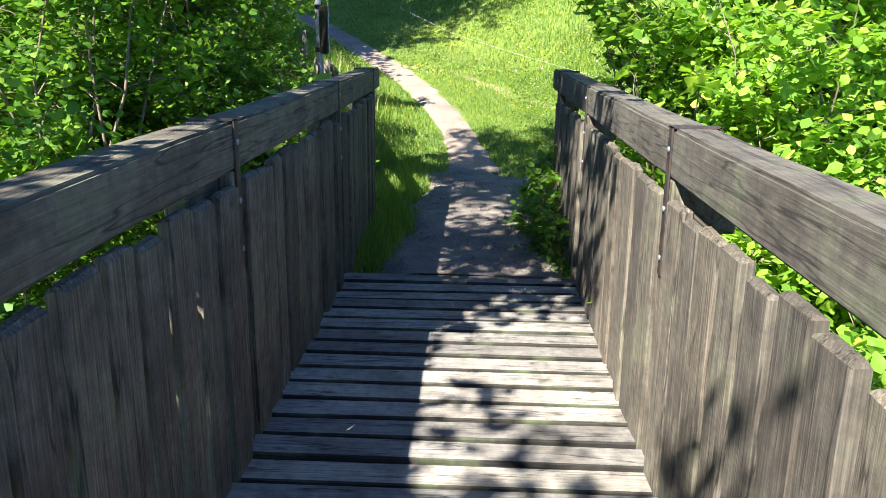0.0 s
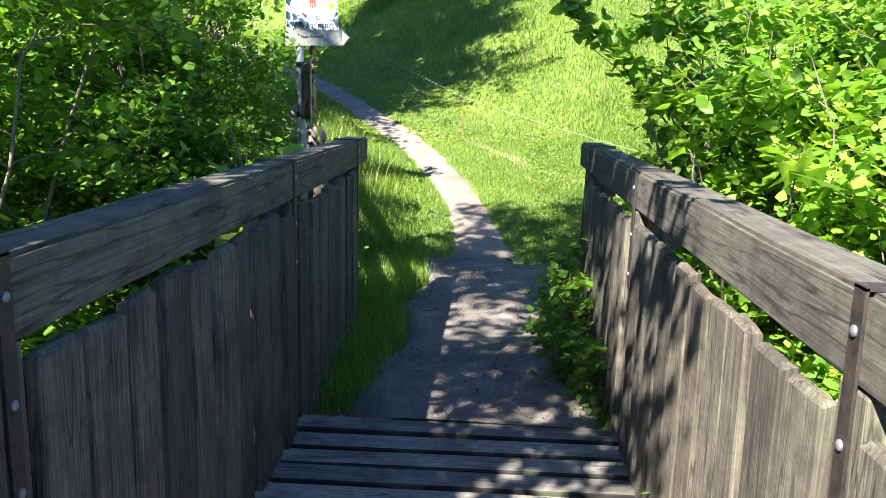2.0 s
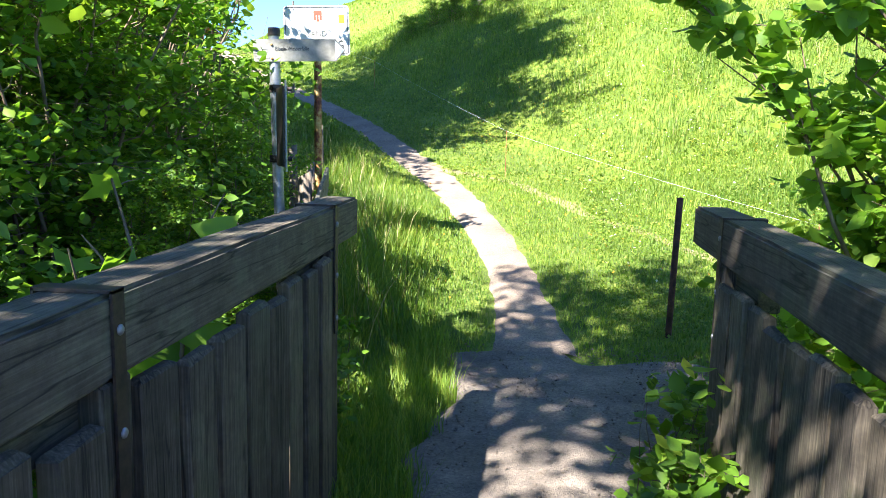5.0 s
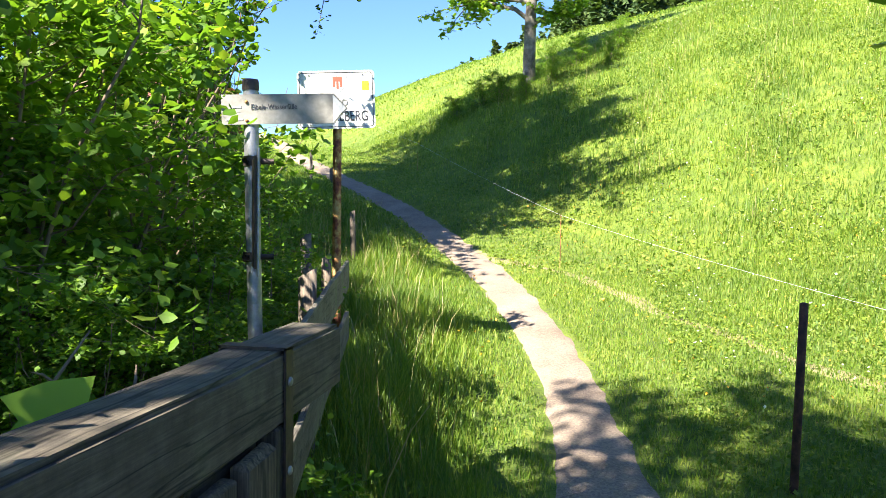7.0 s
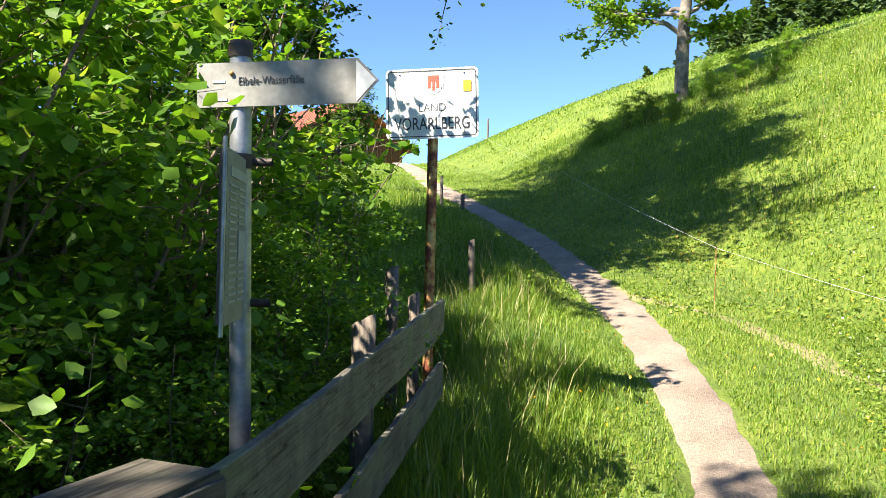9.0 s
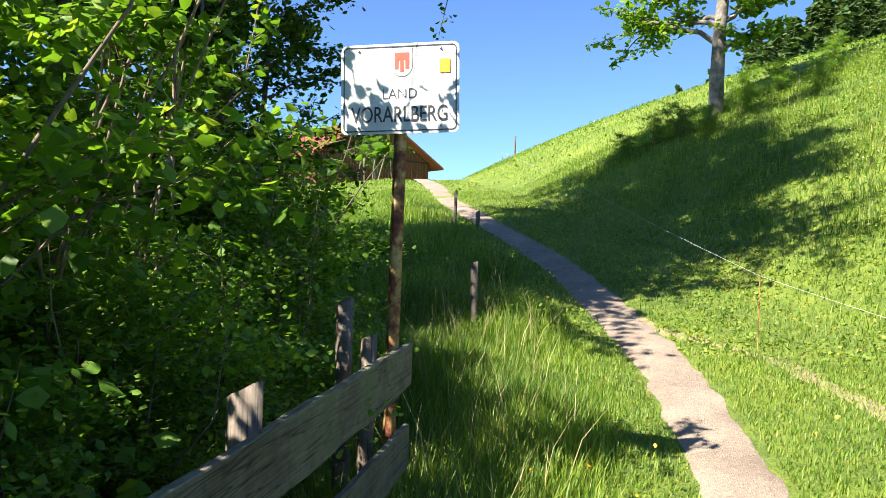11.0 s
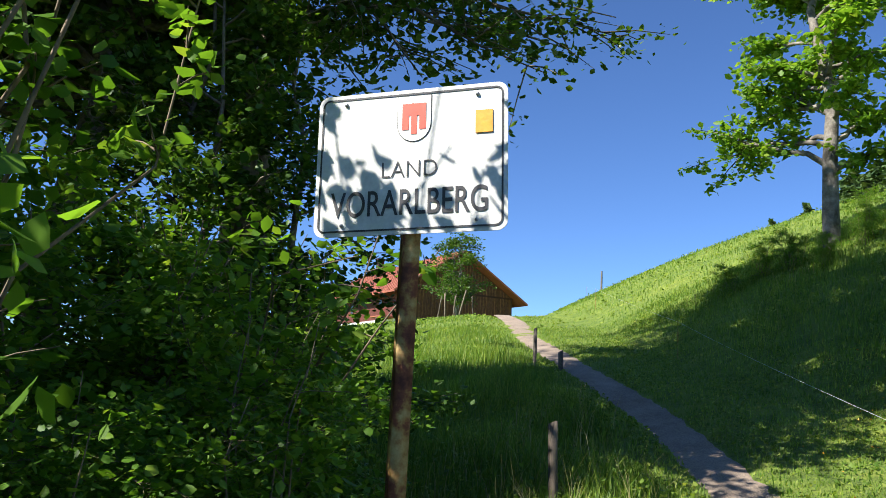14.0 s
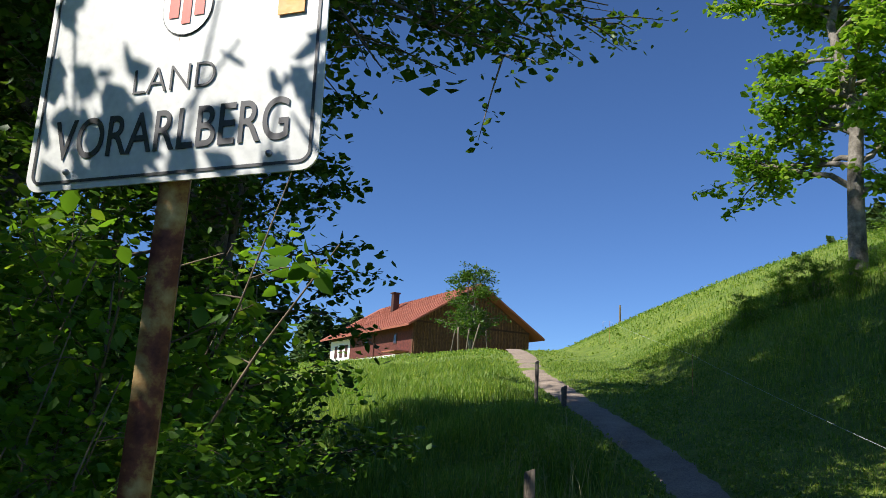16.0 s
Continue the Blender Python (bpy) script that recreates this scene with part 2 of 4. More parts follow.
# ---- building helpers ----
def place(name, mesh, mat, parent=None, label="", m=None):
    ob = new(name, mesh)
    if mat and not mesh.materials:
        mesh.materials.append(mat)
    if parent:
        ob.parent = parent
    if m is not None:
        ob.matrix_basis = m
    return tagged(ob, label)


def part(name, bm, mat, parent=None, label="", m=None, smooth=False):
    mesh = bpy.data.meshes.new(name)
    bm.to_mesh(mesh)
    bm.free()
    if smooth:
        mesh.polygons.foreach_set("use_smooth", [True] * len(mesh.polygons))
    return place(name, mesh, mat, parent, label, m)


def empty(name, m=None):
    ob = new(name)
    ob.empty_display_size = 0.1
    if m is not None:
        ob.matrix_basis = m
    return ob


def box(x0, y0, z0, x1, y1, z1, bevel=0.0, into=None):
    bm = bmesh.new()
    bmesh.ops.create_cube(bm, size=1.0, matrix=Matrix.Translation(((x0 + x1) / 2, (y0 + y1) / 2, (z0 + z1) / 2)) @ Matrix.Diagonal((x1 - x0, y1 - y0, z1 - z0, 1)))
    if bevel:
        bmesh.ops.bevel(bm, geom=bm.edges[:], offset=bevel, segments=1, affect="EDGES")
    return bm


def fast_mesh(name, verts, faces):
    """A mesh from number arrays; faces all of one size."""
    verts, faces = np.asarray(verts, np.float32), np.asarray(faces, np.int32)
    me = bpy.data.meshes.new(name)
    count, corners = faces.shape
    me.vertices.add(len(verts))
    me.vertices.foreach_set("co", verts.ravel())
    me.loops.add(count * corners)
    me.loops.foreach_set("vertex_index", faces.ravel())
    me.polygons.add(count)
    me.polygons.foreach_set("loop_start", np.arange(0, count * corners, corners, dtype=np.int32))
    me.update(calc_edges=True)
    return me


def tube(points, radii, sides=7):
    """Verts and quads of a tapered tube along points."""
    pts = np.asarray(points, float)
    verts, faces = [], []
    along = np.gradient(pts, axis=0)
    along /= np.linalg.norm(along, axis=1)[:, None] + 1e-9
    ref = np.array((0.0, 0.0, 1.0)) if abs(along[0][2]) < 0.8 else np.array((1.0, 0.0, 0.0))
    ang = np.linspace(0, 2 * math.pi, sides, endpoint=False)
    for p, a, r in zip(pts, along, radii):
        u = np.cross(a, ref)
        u /= np.linalg.norm(u) + 1e-9
        v = np.cross(a, u)
        verts += [p + r * (math.cos(t) * u + math.sin(t) * v) for t in ang]
    for k in range(len(pts) - 1):
        for s in range(sides):
            e = (s + 1) % sides
            faces.append((k * sides + s, k * sides + e, (k + 1) * sides + e, (k + 1) * sides + s))
    return verts, faces


def tubes_mesh(name, lines):
    """One mesh of several tapered tubes: rows of points and radii."""
    verts, faces = [], []
    for pts, radii, sides in lines:
        v, f = tube(pts, radii, sides)
        faces += [tuple(i + len(verts) for i in q) for q in f]
        verts += v
    me = fast_mesh(name, verts, faces)
    me.polygons.foreach_set("use_smooth", [True] * len(me.polygons))
    return me


LEAF_SHAPE = np.array([(0, 0, 0), (0.36, 0.34, 0.035), (0.25, 0.70, 0.02), (0, 1.0, -0.07), (-0.25, 0.70, 0.02), (-0.36, 0.34, 0.035)])
LEAF_FACES = np.array([(0, 1, 2), (0, 2, 3), (0, 3, 4), (0, 4, 5)])
SMALL_SHAPE = np.array([(0, 0, 0), (0.36, 0.45, 0.08), (0, 1.0, -0.06), (-0.36, 0.45, 0.08)])
SMALL_FACES = np.array([(0, 1, 2), (0, 2, 3)])
LOBED_SHAPE = np.array([(0, 0, 0), (0.42, 0.05, 0.03), (0.30, 0.30, 0), (0.58, 0.52, -0.05), (0.22, 0.58, 0.02), (0, 1.0, -0.1), (-0.22, 0.58, 0.02), (-0.58, 0.52, -0.05), (-0.30, 0.30, 0), (-0.42, 0.05, 0.03), (0, 0.4, -0.04)])
LOBED_FACES = np.array([(k, (k + 1) % 10, 10) for k in range(10)])


def leaves(name, rng, centres, size, spread=0.35, droop=0.5, shape=LEAF_SHAPE, faces=LEAF_FACES):
    """A mesh of leaves, each with its own turn, tilt and size."""
    c = np.asarray(centres, float)
    n = len(c)
    az = rng.uniform(0, 2 * math.pi, n)
    down = np.radians(rng.normal(25 * droop, 28, n))
    roll = np.radians(rng.normal(0, 30, n))
    fwd = np.stack([np.cos(az) * np.cos(down), np.sin(az) * np.cos(down), -np.sin(down)], 1)
    side = np.stack([-np.sin(az), np.cos(az), np.zeros(n)], 1)
    up = np.cross(fwd, -side)
    s2 = side * np.cos(roll)[:, None] + up * np.sin(roll)[:, None]
    u2 = np.cross(fwd, -s2)
    k = (size * np.clip(rng.lognormal(0, spread * 0.7, n), 0.5, 1.5))[:, None, None]
    v = c[:, None] + k * (shape[None, :, :1] * s2[:, None] + shape[None, :, 1:2] * fwd[:, None] + shape[None, :, 2:] * u2[:, None])
    f = faces[None] + (np.arange(n) * len(shape))[:, None, None]
    return fast_mesh(name, v.reshape(-1, 3), f.reshape(-1, 3))


# ---- the lie of the land ----
ROUTE_Y = np.array([-60, 0, 4.4, 8.6, 9.8, 11.3, 13.1, 15.6, 17.05, 19.7, 22, 24.9, 30.5, 38, 50, 65, 80, 160])
ROUTE_X = np.array([0, 0, 0.1, 0.05, -0.12, -0.38, -0.92, -1.88, -2.65, -4.4, -5.9, -7.8, -10.6, -14.5, -20, -27, -33, -60])
LEVEL_Y = np.array([-60, 8.0, 8.6, 10.9, 15.8, 19, 25, 31, 38, 45, 65, 80, 160, 600])
LEVEL_Z = np.array([0, 0, 0.02, 0.33, 1.0, 1.75, 2.9, 3.8, 4.65, 5.25, 6.6, 6.8, 5.0, 5.0])
FINE_Y = np.arange(-60, 160, 0.25)
KERNEL = np.hanning(9) / np.hanning(9).sum()
FINE_X = np.convolve(np.pad(np.interp(FINE_Y, ROUTE_Y, ROUTE_X), 4, "edge"), KERNEL, "valid")
FINE_Z = np.convolve(np.pad(np.interp(FINE_Y, LEVEL_Y, LEVEL_Z), 4, "edge"), KERNEL, "valid")


def route(y):
    return np.interp(y, FINE_Y, FINE_X)


def smooth(a, b, v):
    t = np.clip((v - a) / (b - a), 0, 1)
    return t * t * (3 - 2 * t)


def land(x, y):
    """Height of the meadow, the hill and the gully."""
    x, y = np.asarray(x, float), np.asarray(y, float)
    d = x - route(y)
    far = np.maximum(d - 2.14, 0)
    z = np.interp(y, FINE_Y, FINE_Z) + 6.85 * (1 - np.exp(-((far / 12.25) ** 1.11))) * smooth(8.5, 17, y)
    left = np.maximum(-d - 1.5, 0)
    z = z - 6.0 * (1 - np.exp(-0.085 * left / 6.0)) * smooth(11, 16, y) * (1 - smooth(60, 120, left))
    edge = np.interp(y, [4, 10.2, 13, 16], [-1.15, -2.15, -3.6, -6.0])
    z = z - 1.8 * smooth(0, 3.5, edge - x) * (1 - smooth(14, 19, y))
    z = z - 1.5 * smooth(1.35, 4.0, x) * (1 - smooth(7, 10, y))
    z = z - 1.7 * (1 - smooth(3.3, 4.55, y + 0.25 * np.sin(3 * x)))
    z = z + 20.0 * smooth(80, 122, y) * smooth(-24, 24, x)
    z = z + 0.03 * np.sin(1.3 * x + 0.7 * y) * np.sin(0.9 * y - 0.6 * x) * smooth(0.5, 2.0, np.abs(d))
    return z - 0.05 * (1 - smooth(0.2, 0.6, np.abs(d))) * smooth(8.5, 9.4, y) - 0.04 * (1 - smooth(8.0, 8.4, y)) * (np.abs(x - 0.3) < 1.4)


def steps(*runs):
    out = []
    for a, b, s in runs:
        out += list(np.arange(a, b, s))
    return np.array(out)


gx = steps((-420, -60, 30), (-60, -24, 3), (-24, -8, 0.8), (-8, 6, 0.16), (6, 24, 0.6), (24, 60, 3), (60, 421, 30))
gy = steps((-300, -20, 40), (-20, 3, 0.8), (3, 24, 0.16), (24, 50, 0.5), (50, 100, 2), (100, 601, 40))
mx, my = np.meshgrid(gx, gy)
mz = land(mx, my)
w, h = len(gx), len(gy)
q = (np.arange(h - 1)[:, None] * w + np.arange(w - 1)[None]).ravel()
ground_mesh = fast_mesh("ground", np.stack([mx, my, mz], -1).reshape(-1, 3), np.stack([q, q + 1, q + 1 + w, q + w], 1))
ground_mesh.polygons.foreach_set("use_smooth", [True] * len(ground_mesh.polygons))
tagged(place("ground", ground_mesh, MEADOW), "green alpine meadow rising to a grassy hillside", "ground", kind="structure")


# ---- the trodden path and the gravel landing ----
def ribbon(name, ys, half, lift, mat, label, across=7):
    rng = np.random.default_rng(5)
    xs = route(ys)
    t = np.gradient(xs, ys)
    nx, ny = 1 / np.sqrt(1 + t * t), -t / np.sqrt(1 + t * t)
    u = np.linspace(-1, 1, across)
    wl = half(ys) * (1 + 0.07 * np.sin(ys * 1.7) + 0.04 * np.sin(ys * 7.7 + 1) + rng.normal(0, 0.04, len(ys)))
    wr = half(ys) * (1 + 0.07 * np.sin(ys * 1.3 + 2) + 0.04 * np.sin(ys * 8.9) + rng.normal(0, 0.04, len(ys)))
    reach = np.where(u[None] < 0, wl[:, None], wr[:, None]) * u[None]
    px, py = xs[:, None] + nx[:, None] * reach, ys[:, None] + ny[:, None] * reach
    pz = land(px, py) + lift + 0.10 * smooth(24, 40, py) + 0.012 - 0.034 * np.abs(u[None]) ** 4 + 0.006 * np.sin(px * 9) * np.sin(py * 7)
    n = len(ys)
    q = (np.arange(n - 1)[:, None] * across + np.arange(across - 1)[None]).ravel()
    me = fast_mesh(name, np.stack([px, py, pz], -1).reshape(-1, 3), np.stack([q, q + 1, q + 1 + across, q + across], 1))
    me.polygons.foreach_set("use_smooth", [True] * len(me.polygons))
    return tagged(place(name, me, mat), label, "path", kind="structure")


ribbon("path", np.concatenate([np.arange(8.2, 30, 0.12), np.arange(30, 75, 0.6)]),
       lambda y: np.interp(y, [8, 8.6, 10, 13, 16, 20, 30, 70], [0.36, 0.27, 0.25, 0.28, 0.30, 0.30, 0.30, 0.36]), 0.012, TRAIL, "narrow trodden gravel path climbing through the meadow")

# a second, half overgrown trace through the mown grass
worn_y = np.linspace(9.8, 15.6, 60)
worn_x = np.interp(worn_y, [9.8, 11.0, 12.4, 13.8, 14.9, 15.6], [2.6, 1.6, 0.6, -0.1, -1.25, -1.75]) + 0.03 * np.sin(worn_y * 5)
wu = np.linspace(-1, 1, 5)
wide = 0.12 * (1 + 0.5 * np.sin(worn_y * 4.3) * np.sin(worn_y * 1.9))
wpx, wpy = worn_x[:, None] + wide[:, None] * wu[None], worn_y[:, None] + 0.7 * wide[:, None] * wu[None]
wpz = land(wpx, wpy) + 0.007 - 0.03 * np.abs(wu[None]) ** 3
q = (np.arange(59)[:, None] * 5 + np.arange(4)[None]).ravel()
tagged(place("path_trace", fast_mesh("path_trace", np.stack([wpx, wpy, wpz], -1).reshape(-1, 3), np.stack([q, q + 1, q + 6, q + 5], 1)), WORN), "half overgrown trodden trace in the grass", "path", kind="structure")


def land_left(y):
    return -0.46 - 0.06 * np.sin(4.1 * y) - 0.03 * np.sin(11 * y)


def land_right(y):
    return np.interp(y, [4.3, 5.4, 6.5, 7.4, 8.4], [0.64, 0.52, 0.72, 1.12, 1.25]) + 0.05 * np.sin(7 * y)


# Gravel landing at the bridge's end: a rough-edged sheet.
lx, ly = np.meshgrid(np.linspace(-0.85, 1.55, 61), np.linspace(4.38, 8.45, 103))
lz = 0.012 + 0.008 * np.sin(5 * lx + 2 * ly) * np.sin(3 * ly) - 0.10 * smooth(-0.08, 0.12, lx - land_right(ly)) - 0.10 * smooth(-0.08, 0.12, land_left(ly) - lx) - 0.10 * smooth(8.0, 8.4, ly + 0.12 * np.sin(5 * lx)) * smooth(0.15, 0.4, np.abs(lx - 0.05))
q = (np.arange(102)[:, None] * 61 + np.arange(60)[None]).ravel()
landing = fast_mesh("gravel_landing", np.stack([lx, ly, lz], -1).reshape(-1, 3), np.stack([q, q + 1, q + 62, q + 61], 1))
landing.polygons.foreach_set("use_smooth", [True] * len(landing.polygons))
tagged(place("pavement_landing", landing, GRAVEL), "grey compacted gravel at the end of the footbridge", "gravel", kind="structure")

# ---- the timber footbridge ----
bridge = tagged(empty("footbridge"), "weathered grey timber footbridge with boarded parapets", "footbridge")
rng = np.random.default_rng(11)


def slab(sx, sy, sz, bevel, wave, seed):
    """A sawn timber with broken edges and a slightly uneven face."""
    r = random.Random(seed)
    bm = box(-sx / 2, -sy / 2, -sz / 2, sx / 2, sy / 2, sz / 2, bevel)
    for v in bm.verts:
        v.co += Vector((r.uniform(-wave, wave), r.uniform(-wave, wave), r.uniform(-wave, wave)))
    me = bpy.data.meshes.new("timber")
    bm.to_mesh(me)
    bm.free()
    return me


def board_mesh(wide, tall, thick, seed):
    """An upright board whose top is chamfered on all sides."""
    r = random.Random(seed)
    bm = box(-thick / 2, -wide / 2, 0, thick / 2, wide / 2, tall)
    top = [e for e in bm.edges if all(v.co.z > tall - 0.01 for v in e.verts)]
    bmesh.ops.bevel(bm, geom=top, offset=0.013, segments=1, affect="EDGES")
    side = [e for e in bm.edges if abs(e.verts[0].co.z - e.verts[1].co.z) > 0.3]
    bmesh.ops.bevel(bm, geom=side, offset=0.004, segments=1, affect="EDGES")
    for v in bm.verts:
        v.co += Vector((r.uniform(-1, 1) * 0.002, r.uniform(-1, 1) * 0.003, r.uniform(-1, 1) * 0.004))
    me = bpy.data.meshes.new("board")
    bm.to_mesh(me)
    bm.free()
    return me


RAIL_TOP, RAIL_H, RAIL_W = 1.20, 0.165, 0.145
STRAPS = (-1.95, 0.12, 2.2, 4.28, 5.92)
for side, inner, ends in ((-1, -0.75, (-2.6, 6.33)), (1, 0.70, (-2.6, 6.46))):
    mid = inner + side * RAIL_W / 2
    bm = box(mid - RAIL_W / 2, ends[0], RAIL_TOP - RAIL_H, mid + RAIL_W / 2, ends[1], RAIL_TOP)
    bmesh.ops.subdivide_edges(bm, edges=[e for e in bm.edges if abs(e.verts[0].co.y - e.verts[1].co.y) > 1], cuts=40)
    bmesh.ops.bevel(bm, geom=[e for e in bm.edges if len(e.link_faces) == 2 and e.calc_face_angle(0) > 0.5], offset=0.010, segments=2, affect="EDGES")
    for v in bm.verts:
        v.co.x += 0.004 * noise.noise(v.co * 2.0)
        v.co.z += 0.005 * noise.noise(v.co * 1.7 + Vector((5, 0, 0)))
    part("handrail_beam", bm, WOOD_Y, bridge, "thick squared handrail beam, greyed and cracked")
    for y in STRAPS:
        part("post", box(inner + side * 0.002, y - 0.055, -0.35, inner + side * 0.125, y + 0.055, RAIL_TOP - RAIL_H, 0.006), WOOD_Z, bridge)
        part("bearer_block", box(inner + side * 0.045, y - 0.36, RAIL_TOP - RAIL_H - 0.10, inner + side * 0.118, y - 0.056, RAIL_TOP - RAIL_H - 0.001, 0.006), WOOD_Y, bridge)
        # flat iron strap bent over the beam and bolted to the post
        bm = bmesh.new()
        for b0 in ((inner - side * 0.007, inner - side * 0.001, RAIL_TOP - 0.50, RAIL_TOP + 0.006), (inner - side * 0.007, inner + side * (RAIL_W + 0.007), RAIL_TOP + 0.001, RAIL_TOP + 0.008), (inner + side * (RAIL_W + 0.001), inner + side * (RAIL_W + 0.007), RAIL_TOP - 0.40, RAIL_TOP + 0.006)):
            bmesh.ops.create_cube(bm, size=1, matrix=Matrix.Translation(((b0[0] + b0[1]) / 2, y, (b0[2] + b0[3]) / 2)) @ Matrix.Diagonal((abs(b0[1] - b0[0]), 0.042, b0[3] - b0[2], 1)))
        strap = part("strap", bm, IRON, bridge, "dark iron strap bent over the handrail beam")
        for z in (1.13, 0.93, 0.76):
            bm = bmesh.new()
            bmesh.ops.create_uvsphere(bm, u_segments=8, v_segments=5, radius=0.011, matrix=Matrix.Translation((inner - side * 0.008, y, z)) @ Matrix.Diagonal((0.6, 1, 1, 1)))
            part("bolt", bm, STEEL, strap, smooth=True)
    part("stringer", box(side * 0.55 - 0.08, -2.6, -0.35, side * 0.55 + 0.08, 4.36, -0.057), WOOD_Y, bridge)
    # lower rail behind the boards
    part("lower_rail", box(inner + side * 0.048, ends[0], 0.66, inner + side * 0.088, 5.86, 0.76), WOOD_Y, bridge)

# ---- signs ----


def lettering(text, size, mat, parent, m, squeeze=1.0, bold=0.0, name="lettering", width=0.0):
    """Flat letters as a mesh of their own."""
    c = bpy.data.curves.new(name, "FONT")
    c.body, c.size, c.extrude, c.offset = text, size, 0.0006, bold
    c.align_x, c.align_y = "CENTER", "CENTER"
    tmp = bpy.data.objects.new(name, c)
    scene.collection.objects.link(tmp)
    dg = bpy.context.evaluated_depsgraph_get()
    me = bpy.data.meshes.new_from_object(tmp.evaluated_get(dg))
    bpy.data.objects.remove(tmp)
    me.materials.clear()
    if width:
        xs = [v.co.x for v in me.vertices]
        squeeze = width / (max(xs) - min(xs))
    return place(name, me, mat, parent, "", m @ Matrix.Diagonal((squeeze, 1, 1, 1)))


def rounded(wide, tall, radius, thick, seg=6):
    """A plate in the xz plane with rounded corners, front at y = 0."""
    bm = bmesh.new()
    pts = []
    for cx, cz, a0 in ((1, 1, 0), (-1, 1, 90), (-1, -1, 180), (1, -1, 270)):
        for k in range(seg + 1):
            a = radians(a0 + 90 * k / seg)
            pts.append((cx * (wide / 2 - radius) + radius * math.cos(a), cz * (tall / 2 - radius) + radius * math.sin(a)))
    front = bm.faces.new([bm.verts.new((x, 0, z)) for x, z in pts])
    ext = bmesh.ops.extrude_face_region(bm, geom=[front])
    for v in ext["geom"]:
        if isinstance(v, bmesh.types.BMVert):
            v.co.y += thick
    bmesh.ops.recalc_face_normals(bm, faces=bm.faces)
    return bm


def outline(wide, tall, radius, width, y, seg=6):
    """A thin rounded frame line as a raised strip."""
    bm = bmesh.new()
    rings = []
    for off in (0, width):
        ring = []
        for cx, cz, a0 in ((1, 1, 0), (-1, 1, 90), (-1, -1, 180), (1, -1, 270)):
            for k in range(seg + 1):
                a = radians(a0 + 90 * k / seg)
                rr = max(radius - off, 0.001)
                ring.append(bm.verts.new((cx * (wide / 2 - radius) + rr * math.cos(a), y, cz * (tall / 2 - radius) + rr * math.sin(a))))
        rings.append(ring)
    n = len(rings[0])
    for k in range(n):
        bm.faces.new((rings[0][k], rings[0][(k + 1) % n], rings[1][(k + 1) % n], rings[1][k]))
    return bm


SIGN = Matrix.Translation((-1.962, 10.060, 2.325)) @ Euler((radians(-2), radians(-2.6), radians(13.5))).to_matrix().to_4x4()
sx, sy = -1.962, 10.095
border = tagged(empty("border_sign", Matrix.Translation((sx, sy, 0.2))), "white border sign on a rusty red steel post", "sign")
inv = Matrix.Translation((-sx, -sy, -0.2))
pm = tubes_mesh("post", [([(sx + 0.004, sy, -0.1), (sx, sy, 1.0), (sx - 0.002, sy, 2.50)], [0.034] * 3, 4)])
place("post", pm, RUST_DAPPLED, border, "square steel post, red paint flaking to rust, sun dapples painted in ochre", inv)
plate = part("plate", rounded(0.575, 0.435, 0.03, 0.004), WHITE, border, "white enamelled plate", inv @ SIGN)
FACE = Matrix.Rotation(radians(90), 4, "X")
part("border_line", outline(0.551, 0.411, 0.022, 0.0055, -0.002), BLACK, plate)
lettering("LAND", 0.071, BLACK, plate, Matrix.Translation((0.0, -0.002, -0.028)) @ FACE, bold=-0.001, width=0.165)
lettering("VORARLBERG", 0.108, BLACK, plate, Matrix.Translation((0.0, -0.002, -0.128)) @ FACE, bold=0.0006, width=0.468)
# shield with a red three-tailed banner
pts = [(-0.052, 0.082), (0.052, 0.082)] + [(0.052 * math.cos(radians(-a)), -0.005 + 0.055 * math.sin(radians(-a))) for a in range(0, 181, 15)]
bm = bmesh.new()
bm.faces.new([bm.verts.new((0.012 + x, -0.0015, 0.115 + z)) for x, z in pts])
shield = part("shield", bm, BLACK, plate)
bm = bmesh.new()
bm.faces.new([bm.verts.new((0.012 + x * 0.965, -0.003, 0.1155 + z * 0.975)) for x, z in pts])
part("shield_field", bm, WHITE, shield)
bm = bmesh.new()
for x0, x1, z0, z1 in ((-0.036, 0.036, 0.135, 0.172), (-0.036, -0.016, 0.092, 0.135), (-0.009, 0.009, 0.078, 0.135), (0.016, 0.036, 0.092, 0.135)):
    bm.faces.new([bm.verts.new((0.012 + x, -0.0045, z)) for x, z in ((x0, z0), (x1, z0), (x1, z1), (x0, z1))])
part("banner", bm, RED, shield, "red three-tailed banner")
bm = box(0.195, -0.004, 0.068, 0.245, -0.002, 0.135)
part("sticker", bm, YELLOW, plate, "yellow square sticker")
for bx in (-0.20, 0.20):
    for bz in (-0.185, 0.185):
        bm = bmesh.new()
        bmesh.ops.create_uvsphere(bm, u_segments=8, v_segments=5, radius=0.006, matrix=Matrix.Translation((bx, -0.003, bz)))
        part("bolt", bm, STEEL, plate, smooth=True)

